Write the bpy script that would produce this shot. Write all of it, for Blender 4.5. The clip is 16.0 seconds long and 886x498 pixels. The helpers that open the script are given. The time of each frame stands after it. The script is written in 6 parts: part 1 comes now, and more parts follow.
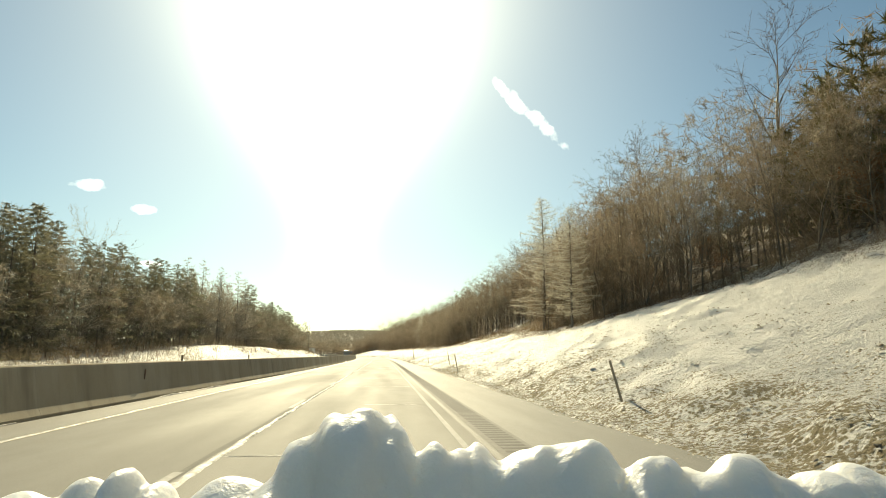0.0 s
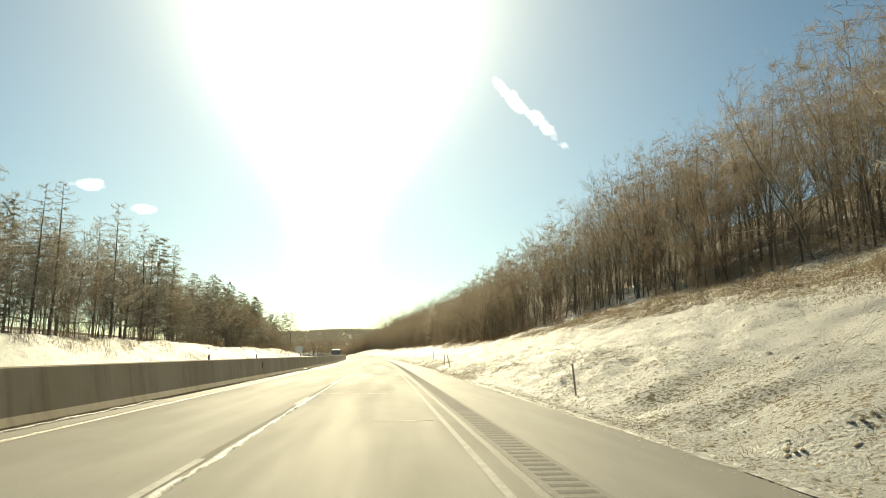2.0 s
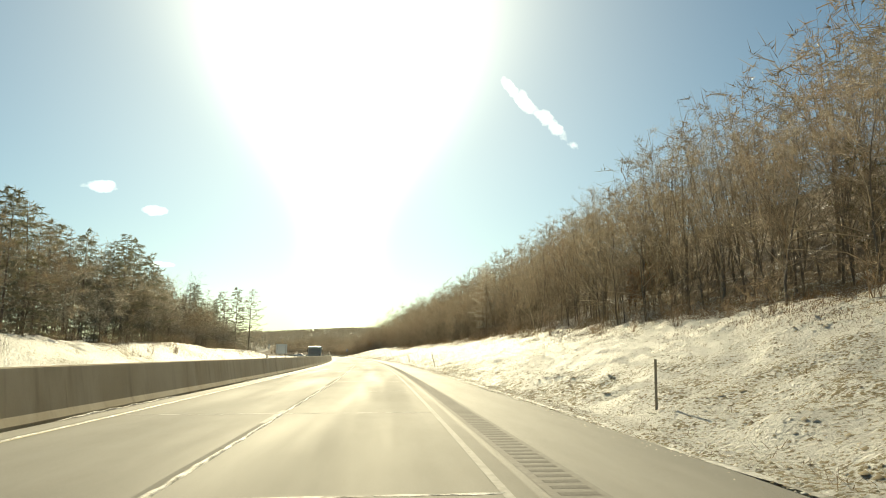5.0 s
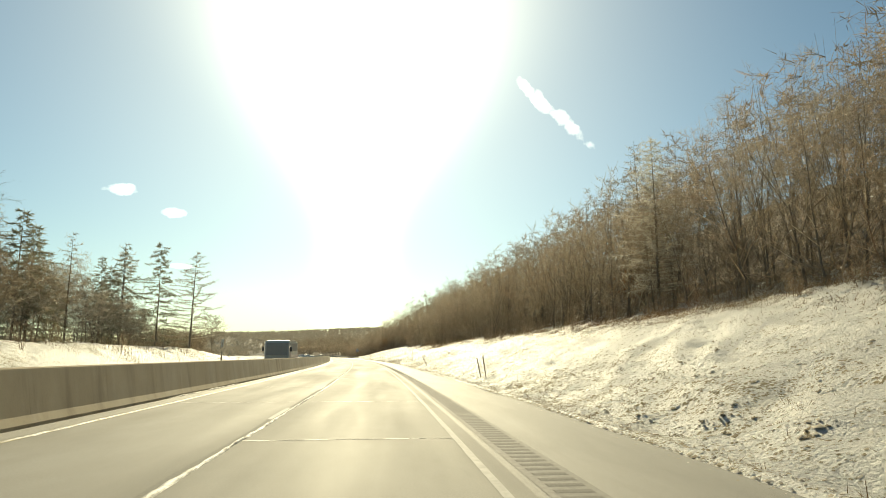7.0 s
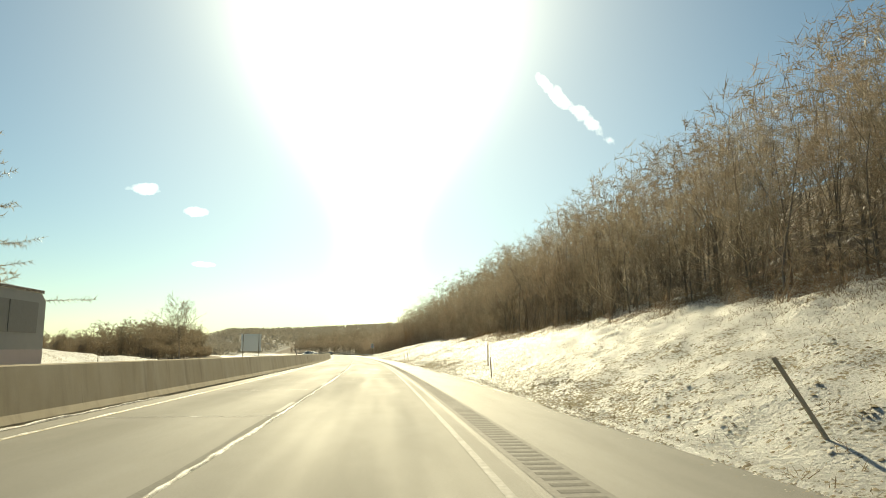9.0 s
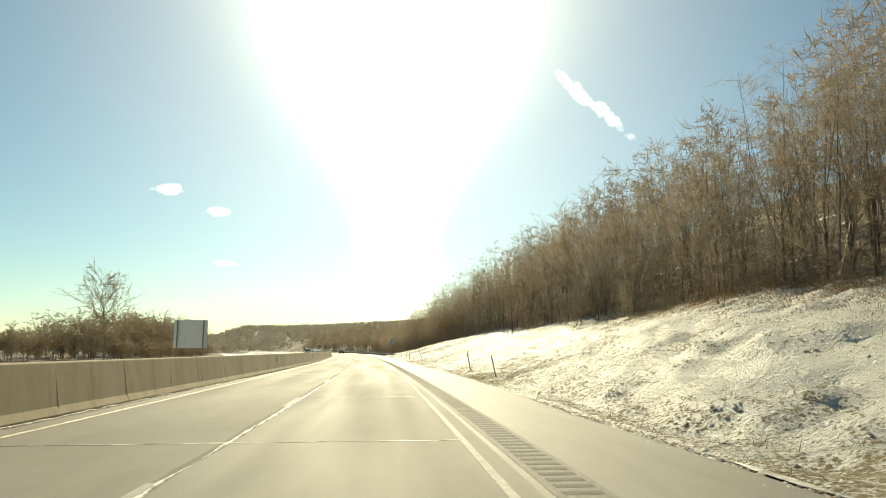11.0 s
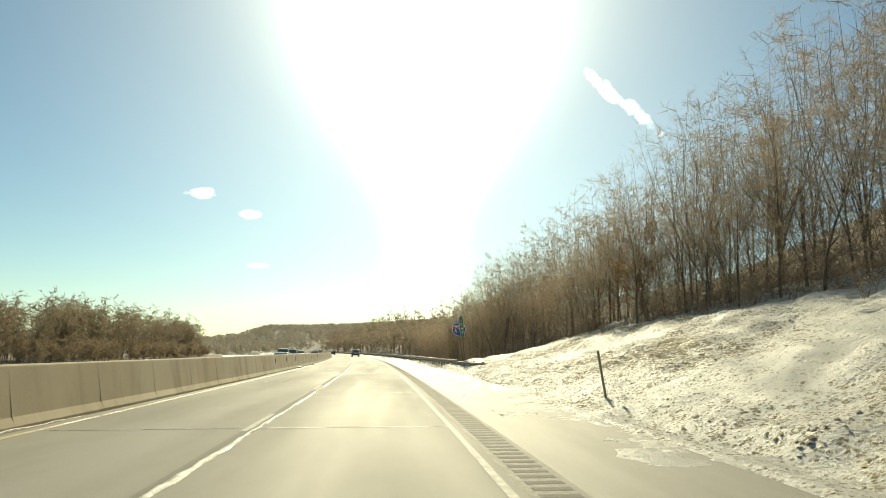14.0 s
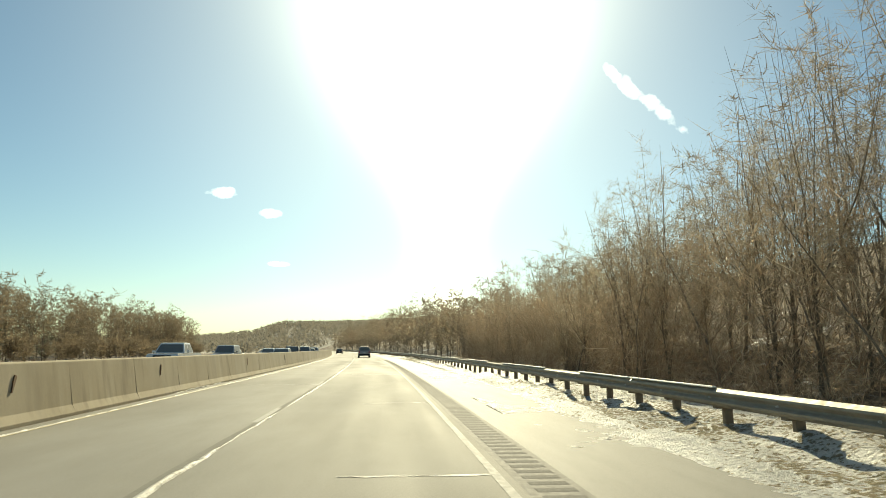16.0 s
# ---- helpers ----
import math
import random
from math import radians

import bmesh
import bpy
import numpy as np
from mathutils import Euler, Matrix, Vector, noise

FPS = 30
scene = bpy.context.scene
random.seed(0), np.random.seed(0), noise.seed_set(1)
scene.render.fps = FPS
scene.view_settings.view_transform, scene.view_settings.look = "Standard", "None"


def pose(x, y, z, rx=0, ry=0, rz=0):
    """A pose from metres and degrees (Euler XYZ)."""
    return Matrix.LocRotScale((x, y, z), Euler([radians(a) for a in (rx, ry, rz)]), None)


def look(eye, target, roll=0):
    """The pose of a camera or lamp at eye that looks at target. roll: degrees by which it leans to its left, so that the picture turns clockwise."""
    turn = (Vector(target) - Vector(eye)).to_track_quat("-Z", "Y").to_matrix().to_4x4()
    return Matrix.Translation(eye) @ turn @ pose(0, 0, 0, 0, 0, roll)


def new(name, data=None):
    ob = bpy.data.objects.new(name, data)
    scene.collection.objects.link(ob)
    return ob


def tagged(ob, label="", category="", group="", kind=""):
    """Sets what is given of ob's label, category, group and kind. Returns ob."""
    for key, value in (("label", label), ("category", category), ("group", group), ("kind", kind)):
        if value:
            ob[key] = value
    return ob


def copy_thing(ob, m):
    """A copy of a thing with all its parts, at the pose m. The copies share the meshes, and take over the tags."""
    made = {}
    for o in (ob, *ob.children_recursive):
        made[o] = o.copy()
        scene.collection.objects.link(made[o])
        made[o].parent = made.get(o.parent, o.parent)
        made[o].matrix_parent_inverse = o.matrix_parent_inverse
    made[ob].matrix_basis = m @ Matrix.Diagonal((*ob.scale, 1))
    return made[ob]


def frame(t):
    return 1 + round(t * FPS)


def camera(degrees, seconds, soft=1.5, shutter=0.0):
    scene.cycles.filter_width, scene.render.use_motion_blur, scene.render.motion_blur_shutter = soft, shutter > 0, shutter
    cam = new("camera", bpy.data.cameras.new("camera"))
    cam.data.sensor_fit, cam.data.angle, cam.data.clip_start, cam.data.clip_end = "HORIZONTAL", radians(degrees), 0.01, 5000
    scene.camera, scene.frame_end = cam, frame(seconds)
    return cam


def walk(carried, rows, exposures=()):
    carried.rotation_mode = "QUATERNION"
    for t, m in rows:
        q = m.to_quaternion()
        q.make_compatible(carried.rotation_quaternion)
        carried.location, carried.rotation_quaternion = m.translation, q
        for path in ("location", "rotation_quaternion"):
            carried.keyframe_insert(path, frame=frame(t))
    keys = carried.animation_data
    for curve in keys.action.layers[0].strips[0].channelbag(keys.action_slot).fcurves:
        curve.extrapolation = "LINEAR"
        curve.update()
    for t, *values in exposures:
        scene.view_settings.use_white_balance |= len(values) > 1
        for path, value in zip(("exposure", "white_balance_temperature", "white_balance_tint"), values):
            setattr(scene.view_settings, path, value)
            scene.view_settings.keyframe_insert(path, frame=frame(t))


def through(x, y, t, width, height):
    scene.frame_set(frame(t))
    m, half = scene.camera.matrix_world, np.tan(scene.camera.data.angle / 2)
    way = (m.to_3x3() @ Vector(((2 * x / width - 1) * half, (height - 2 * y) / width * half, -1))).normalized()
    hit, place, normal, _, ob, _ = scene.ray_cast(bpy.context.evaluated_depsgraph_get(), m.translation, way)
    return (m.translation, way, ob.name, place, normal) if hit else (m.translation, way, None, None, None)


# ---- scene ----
# A drive along the right lane of a divided highway on a snowy, sunny day.
# Places are given along the road: s metres ahead, x metres to the right of the camera's line.
SPEED = 30.0
LENS = 70.2
EYE = 1.38


def ramp(a, b, v):
    return np.clip((np.asarray(v, float) - a) / (b - a), 0, 1)


def ease(a, b, v):
    k = ramp(a, b, v)
    return k * k * (3 - 2 * k)


STATION = np.arange(-400.0, 4400.0, 1.0)
BEND = 0.00051 * ramp(60, 200, STATION) * (1 - ramp(950, 1100, STATION))
TURN = np.concatenate(([0], np.cumsum((BEND[1:] + BEND[:-1]) / 2)))
EAST = np.concatenate(([0], np.cumsum(-np.sin((TURN[1:] + TURN[:-1]) / 2))))
NORTH = np.concatenate(([0], np.cumsum(np.cos((TURN[1:] + TURN[:-1]) / 2))))
EAST -= np.interp(0, STATION, EAST)
NORTH -= np.interp(0, STATION, NORTH)


def at(s, x, z=0.0):
    """World places, as an array (..., 3), of stations s, offsets x and heights z."""
    s, x, z = np.broadcast_arrays(np.asarray(s, float), np.asarray(x, float), np.asarray(z, float))
    a = np.interp(s, STATION, TURN)
    return np.stack((np.interp(s, STATION, EAST) + x * np.cos(a), np.interp(s, STATION, NORTH) + x * np.sin(a), z), -1)


def course(s):
    """The road's heading at s, in degrees to the left of north."""
    return math.degrees(float(np.interp(s, STATION, TURN)))


def stand(s, x, z=0.0, turn=0.0, lean=0.0, tip=0.0, size=1.0):
    p = at(s, x, z)
    return pose(*p, tip, lean, course(s) + turn) @ Matrix.Diagonal((size, size, size, 1))


# ---- camera ----
cam = camera(LENS, 16.0, soft=0.9)
# seconds, tilt up, turn to the right of the road, roll, sideways
RIDE = [
    (0.0, 9.48, 5.3, 0, 0), (0.5, 9.45, 5.3, 0, 0), (1.0, 9.45, 5.3, 0, 0), (1.5, 9.45, 5.4, 0, 0), (2.0, 9.45, 5.3, 0, 0),
    (2.5, 9.45, 5.3, 0, 0), (3.0, 9.45, 5.3, 0, 0), (3.5, 9.45, 5.3, 0, 0), (6.0, 9.50, 5.3, 0, 0), (6.5, 9.50, 5.3, 0, 0),
    (7.0, 9.55, 5.3, 0, 0), (7.5, 9.50, 5.3, 0, 0), (8.0, 9.40, 5.3, 0, 0), (8.5, 9.25, 5.3, 0, 0), (9.0, 9.30, 5.3, 0, 0),
    (11.5, 9.10, 5.2, 0, 0), (12.0, 9.10, 5.2, 0, 0), (12.5, 9.10, 5.2, 0, 0), (13.0, 9.15, 5.2, 0, 0), (13.5, 9.15, 5.2, 0, 0),
    (14.0, 9.20, 5.2, 0, 0), (14.5, 9.20, 5.2, 0, 0), (15.0, 9.10, 5.2, 0, 0), (15.5, 9.05, 5.2, 0, 0), (16.0, 9.00, 5.2, 0, 0)]
walk(cam, [(t, pose(*at(SPEED * t, side, EYE), 90 + tilt, roll, course(SPEED * t) - turn)) for t, tilt, turn, roll, side in RIDE],
     exposures=[(0.0, 0.3, 8700, -3), (9.0, 0.3, 8650, -4), (16.0, 0.33, 8300, -6)])

# ---- light ----
SUN_LEFT, SUN_UP = 4.8, 29.5
to_sun = Vector((-math.sin(radians(SUN_LEFT)) * math.cos(radians(SUN_UP)), math.cos(radians(SUN_LEFT)) * math.cos(radians(SUN_UP)), math.sin(radians(SUN_UP))))
sun = new("sun", bpy.data.lights.new("sun", "SUN"))
sun.data.energy, sun.data.angle, sun.data.color = 5.0, radians(0.53), (1.0, 0.92, 0.78)
sun.matrix_world = look(to_sun * 100, (0, 0, 0))

world = bpy.data.worlds.new("sky")
scene.world = world
world.use_nodes = True
wn, wl = world.node_tree.nodes, world.node_tree.links
wn.clear()
sky = wn.new("ShaderNodeTexSky")
sky.sky_type, sky.sun_disc = "NISHITA", False
sky.sun_elevation, sky.sun_rotation = radians(SUN_UP), radians(-SUN_LEFT)
sky.air_density, sky.dust_density, sky.ozone_density, sky.altitude = 1.0, 0.4, 1.5, 300
back = wn.new("ShaderNodeBackground")
back.inputs["Strength"].default_value = 0.077
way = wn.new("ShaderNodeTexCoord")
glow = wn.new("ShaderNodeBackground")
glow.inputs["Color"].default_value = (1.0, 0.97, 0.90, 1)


def wmath(op, a, b=0.0, c=0.0, vector=False):
    n = wn.new("ShaderNodeVectorMath" if vector else "ShaderNodeMath")
    n.operation = op
    for k, v in enumerate((a, b) if vector else (a, b, c)):
        if isinstance(v, bpy.types.NodeSocket):
            wl.new(v, n.inputs[k])
        else:
            n.inputs[k].default_value = v
    return n.outputs["Value" if vector and op == "DOT_PRODUCT" else 0]


def wease(value, lo, hi):
    n = wn.new("ShaderNodeMapRange")
    n.interpolation_type = "SMOOTHSTEP"
    n.inputs["From Min"].default_value, n.inputs["From Max"].default_value = lo, hi
    wl.new(value, n.inputs["Value"])
    return n.outputs["Result"]


# the bright haze round the sun; below it, windshield glare painted into the sky as a column that thins towards the
# horizon
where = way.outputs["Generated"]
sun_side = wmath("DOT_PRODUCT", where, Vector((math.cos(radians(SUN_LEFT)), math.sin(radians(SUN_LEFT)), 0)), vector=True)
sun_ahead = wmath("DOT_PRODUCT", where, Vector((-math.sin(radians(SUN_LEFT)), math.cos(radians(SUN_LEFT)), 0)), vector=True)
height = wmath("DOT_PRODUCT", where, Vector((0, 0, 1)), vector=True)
glare_wide = wmath("MULTIPLY_ADD", wease(height, math.sin(radians(9)), math.sin(radians(32))), 0.162, 0.047)
off = wmath("DIVIDE", sun_side, glare_wide)
glare = wmath("MULTIPLY", wmath("POWER", 2.718, wmath("MULTIPLY", wmath("MULTIPLY", off, off), -1.43)), 1.15)
glare = wmath("MULTIPLY", glare, wease(sun_ahead, 0.2, 0.5))
glare = wmath("MULTIPLY", glare, wmath("SUBTRACT", 1.0, wease(height, math.sin(radians(34)), math.sin(radians(52)))))
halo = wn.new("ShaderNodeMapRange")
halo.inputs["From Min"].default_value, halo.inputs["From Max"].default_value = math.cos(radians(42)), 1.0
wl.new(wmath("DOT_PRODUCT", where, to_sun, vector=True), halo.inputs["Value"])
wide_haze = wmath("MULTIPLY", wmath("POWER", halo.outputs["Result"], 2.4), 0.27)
wl.new(wmath("ADD", glare, wide_haze), glow.inputs["Strength"])

# small fair-weather clouds, far beyond the land: degrees left and up, half width, half height, slant
puff = wn.new("ShaderNodeTexNoise")
puff.inputs["Scale"].default_value, puff.inputs["Detail"].default_value = 34.0, 5.0
wl.new(way.outputs["Generated"], puff.inputs["Vector"])
CLOUDS = ((24.9, 13.3, 1.3, 0.55, 0), (20.6, 11.7, 1.15, 0.5, 0), (19.9, 7.4, 1.2, 0.28, 0), (-13.1, 21.7, 4.6, 0.7, -44))
clouds = None
for c_left, c_up, c_wide, c_high, slant in CLOUDS:
    a, e = radians(c_left), radians(c_up)
    across = Vector((math.cos(a), math.sin(a), 0))
    middle = Vector((-math.sin(a) * math.cos(e), math.cos(a) * math.cos(e), math.sin(e)))
    rise = across.cross(middle)
    rise = rise if rise.z > 0 else -rise
    across, rise = across * math.cos(radians(slant)) + rise * math.sin(radians(slant)), rise * math.cos(radians(slant)) - across * math.sin(radians(slant))
    u = wmath("DIVIDE", wmath("DOT_PRODUCT", wmath("SUBTRACT", way.outputs["Generated"], middle, vector=True), across, vector=True), radians(c_wide))
    v = wmath("DIVIDE", wmath("DOT_PRODUCT", wmath("SUBTRACT", way.outputs["Generated"], middle, vector=True), rise, vector=True), radians(c_high))
    ahead = wmath("GREATER_THAN", wmath("DOT_PRODUCT", way.outputs["Generated"], middle, vector=True), 0.9)
    r = wmath("ADD", wmath("MULTIPLY", u, u), wmath("MULTIPLY", v, v))
    body = wmath("SUBTRACT", wmath("MULTIPLY_ADD", puff.outputs["Fac"], 3.6, -0.9), r)
    body = wmath("MULTIPLY", wmath("MINIMUM", wmath("MAXIMUM", wmath("MULTIPLY", body, 1.3), 0.0), 1.0), ahead)
    clouds = body if clouds is None else wmath("MAXIMUM", clouds, body)
cloud_light = wn.new("ShaderNodeBackground")
cloud_light.inputs["Color"].default_value = (1.0, 0.98, 0.95, 1)
wl.new(wmath("MULTIPLY", clouds, 0.75), cloud_light.inputs["Strength"])
cloudy = wn.new("ShaderNodeAddShader")
both = wn.new("ShaderNodeAddShader")
out = wn.new("ShaderNodeOutputWorld")
clear = wn.new("ShaderNodeMix")
clear.data_type, clear.blend_type = "RGBA", "MULTIPLY"
clear.inputs[0].default_value = 1.0
clear.inputs[7].default_value = (0.86, 1.04, 1.15, 1)
wl.new(sky.outputs[0], clear.inputs[6])
wl.new(clear.outputs[2], back.inputs["Color"])
wl.new(back.outputs[0], both.inputs[0])
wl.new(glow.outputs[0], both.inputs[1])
wl.new(both.outputs[0], cloudy.inputs[0])
wl.new(cloud_light.outputs[0], cloudy.inputs[1])
wl.new(cloudy.outputs[0], out.inputs["Surface"])


# ---- materials ----
class Mat:
    """A small helper to wire node materials."""

    def __init__(self, name, rough=0.7, metal=0.0, color=(0.5, 0.5, 0.5)):
        self.m = bpy.data.materials.new(name)
        self.m.use_nodes = True
        self.n, self.l = self.m.node_tree.nodes, self.m.node_tree.links
        self.b = self.n["Principled BSDF"]
        self.b.inputs["Roughness"].default_value, self.b.inputs["Metallic"].default_value = rough, metal
        self.b.inputs["Base Color"].default_value = (*color, 1)
        self.coord = self.n.new("ShaderNodeTexCoord").outputs["Object"]

    def put(self, name, value):
        if isinstance(value, bpy.types.NodeSocket):
            self.l.new(value, self.b.inputs[name])
        else:
            self.b.inputs[name].default_value = value
        return self

    def noise(self, scale, detail=4, rough=0.55, stretch=None, coord=None):
        src = coord or self.coord
        if stretch:
            mp = self.n.new("ShaderNodeMapping")
            mp.inputs["Scale"].default_value = stretch
            self.l.new(src, mp.inputs["Vector"])
            src = mp.outputs["Vector"]
        t = self.n.new("ShaderNodeTexNoise")
        t.inputs["Scale"].default_value, t.inputs["Detail"].default_value, t.inputs["Roughness"].default_value = scale, detail, rough
        self.l.new(src, t.inputs["Vector"])
        return t.outputs["Fac"]

    def cells(self, scale, warp=None):
        """Distance to the middle of rounded lumps."""
        t = self.n.new("ShaderNodeTexVoronoi")
        t.feature = "SMOOTH_F1"
        t.inputs["Scale"].default_value, t.inputs["Smoothness"].default_value, t.inputs["Randomness"].default_value = scale, 0.25, 1.0
        self.l.new(warp or self.coord, t.inputs["Vector"])
        return t.outputs["Distance"]

    def step(self, value, lo, hi, a=0.0, b=1.0):
        r = self.n.new("ShaderNodeMapRange")
        for key, v in (("From Min", lo), ("From Max", hi), ("To Min", a), ("To Max", b)):
            r.inputs[key].default_value = v
        self.l.new(value, r.inputs["Value"])
        return r.outputs["Result"]

    def math(self, op, a, b):
        r = self.n.new("ShaderNodeMath")
        r.operation = op
        for k, v in enumerate((a, b)):
            if isinstance(v, bpy.types.NodeSocket):
                self.l.new(v, r.inputs[k])
            else:
                r.inputs[k].default_value = v
        return r.outputs[0]

    def mix(self, fac, a, b):
        r = self.n.new("ShaderNodeMix")
        r.data_type = "RGBA"
        for k, v in ((0, fac), (6, a), (7, b)):
            if isinstance(v, bpy.types.NodeSocket):
                self.l.new(v, r.inputs[k])
            else:
                r.inputs[k].default_value = v if k == 0 else (*v, 1)
        return r.outputs[2]

    def bump(self, height, dist, strength=1.0):
        r = self.n.new("ShaderNodeBump")
        r.inputs["Distance"].default_value, r.inputs["Strength"].default_value = dist, strength
        self.l.new(height, r.inputs["Height"])
        self.l.new(r.outputs["Normal"], self.b.inputs["Normal"])
        return self

    def attr(self, name):
        r = self.n.new("ShaderNodeAttribute")
        r.attribute_name = name
        return r

    def rnd(self):
        return self.n.new("ShaderNodeObjectInfo").outputs["Random"]

    def island(self):
        return self.n.new("ShaderNodeNewGeometry").outputs["Random Per Island"]


def m_ground():
    m = Mat("snowy_grass", 0.75)
    cover = m.attr("cover").outputs["Fac"]
    tufts = m.noise(4.2, 8, 0.74)
    patch = m.noise(0.45, 4, 0.6)
    specks = m.noise(13, 4, 0.7)
    big, small = m.cells(5.5), m.cells(13)
    flecks = m.noise(33, 3, 0.7)
    grain = m.math("ADD", m.math("ADD", m.math("MULTIPLY", tufts, 0.95), m.math("MULTIPLY", specks, 0.60)), m.math("MULTIPLY", flecks, 0.40))
    k = m.math("ADD", m.math("ADD", grain, m.math("MULTIPLY", patch, 0.65)), cover)
    # lumps of earth stand out of the snow that lies between them
    k = m.math("ADD", k, m.math("MULTIPLY", m.math("SUBTRACT", m.math("ADD", small, m.math("MULTIPLY", big, 0.5)), 0.66), 0.48))
    k = m.step(k, 1.19, 1.38)
    grass = m.mix(m.noise(5.0, 4), (0.22, 0.165, 0.085), (0.44, 0.36, 0.21))
    grass = m.mix(m.step(m.noise(0.9, 3), 0.56, 0.72), grass, (0.19, 0.165, 0.075))
    snow = m.mix(m.noise(1.3, 3), (0.80, 0.77, 0.71), (0.91, 0.89, 0.85))
    m.put("Base Color", m.mix(k, grass, snow))
    m.put("Roughness", m.step(k, 0, 1, 0.9, 0.55))
    lumps = m.math("ADD", m.math("MULTIPLY", big, -0.40), m.math("MULTIPLY", small, -0.46))
    fine = m.math("ADD", m.math("MULTIPLY", tufts, 0.70), m.math("MULTIPLY", m.noise(24, 5, 0.75), 0.85))
    return m.bump(m.math("ADD", lumps, fine), 0.20, 1.0).m


def m_snow(name="snow", rough=0.5, sub=0.0, relief=0.03):
    m = Mat(name, rough)
    m.put("Base Color", m.mix(m.noise(2.2, 4), (0.80, 0.79, 0.76), (0.90, 0.895, 0.87)))
    if sub:
        m.put("Subsurface Weight", sub).put("Subsurface Radius", (0.06, 0.058, 0.054)).put("Subsurface Scale", 1.0)
    return m.bump(m.math("ADD", m.noise(9, 5, 0.6), m.noise(60, 3, 0.6)), relief, 0.6).m


def m_slush():
    m = Mat("dirty_snow", 0.6)
    k = m.step(m.noise(2.5, 5, 0.65), 0.42, 0.62)
    m.put("Base Color", m.mix(k, (0.20, 0.187, 0.16), (0.56, 0.545, 0.51)))
    return m.bump(m.noise(16, 5, 0.65), 0.03, 0.8).m


def m_road():
    m = Mat("concrete_pavement", 0.5)
    # u runs across the road and v along it
    lane = m.attr("lane").outputs["Vector"]
    fine = m.noise(40, 4, 0.7)
    streak = m.noise(1.0, 6, 0.65, (1.1, 0.10, 1), lane)
    blot = m.noise(0.35, 4, 0.6, (1, 0.35, 1), lane)
    c = m.mix(m.step(streak, 0.2, 0.8), (0.205, 0.195, 0.168), (0.265, 0.25, 0.216))
    c = m.mix(m.step(blot, 0.42, 0.62, 0, 0.6), c, (0.32, 0.305, 0.27))
    c = m.mix(m.step(fine, 0.3, 0.7, 0, 0.35), c, (0.15, 0.142, 0.124))
    m.put("Base Color", c)
    track = m.noise(0.9, 4, 0.55, (0.8, 0.05, 1), lane)
    m.put("Roughness", m.step(track, 0.3, 0.7, 0.66, 0.82))
    m.put("Specular IOR Level", 0.17)
    return m.bump(m.noise(110, 3, 0.6), 0.004, 0.6).m


def m_shoulder():
    m = Mat("asphalt_shoulder", 0.7)
    lane = m.attr("lane").outputs["Vector"]
    c = m.mix(m.noise(60, 4, 0.7), (0.12, 0.114, 0.10), (0.23, 0.218, 0.19))
    c = m.mix(m.step(m.noise(0.8, 4, 0.6, (1, 0.12, 1), lane), 0.4, 0.65, 0, 0.7), c, (0.24, 0.228, 0.20))
    m.put("Base Color", c)
    return m.bump(m.noise(120, 3, 0.6), 0.006, 0.7).m


def m_concrete():
    m = Mat("barrier_concrete", 0.85)
    # stains run on from one segment to the next
    m.coord = m.n.new("ShaderNodeNewGeometry").outputs["Position"]
    broad = m.noise(0.30, 4, 0.6, (1, 1, 0.6))
    stain = m.noise(0.9, 5, 0.65, (1, 1, 0.25))
    c = m.mix(stain, (0.28, 0.225, 0.145), (0.48, 0.40, 0.275))
    c = m.mix(m.step(m.noise(1.6, 4, 0.6, (1, 1, 0.06)), 0.52, 0.68, 0, 0.6), c, (0.17, 0.14, 0.095))
    c = m.mix(m.step(m.noise(1.1, 4, 0.6, (1, 1, 0.10)), 0.56, 0.70, 0, 0.5), c, (0.50, 0.43, 0.32))
    c = m.mix(m.step(m.rnd(), 0, 1, 0, 0.45), c, (0.38, 0.315, 0.21))
    c = m.mix(m.step(m.noise(25, 4, 0.7), 0.5, 0.75, 0, 0.4), c, (0.22, 0.20, 0.16))
    c = m.mix(m.step(broad, 0.45, 0.65, 0, 0.6), c, (0.46, 0.40, 0.30))
    m.put("Base Color", c)
    return m.bump(m.noise(35, 5, 0.7), 0.006, 0.5).m


def m_bark(name, a, b, ice=0.3, rough=0.6):
    m = Mat(name, rough)
    c = m.mix(m.noise(6, 3, 0.6, (3, 3, 0.6)), a, b)
    c = m.mix(m.step(m.rnd(), 0, 1, 0, 0.5), c, tuple(v * 1.45 for v in a))
    m.put("Base Color", c)
    if ice:
        m.put("Coat Weight", ice).put("Coat Roughness", 0.25)
    return m.m


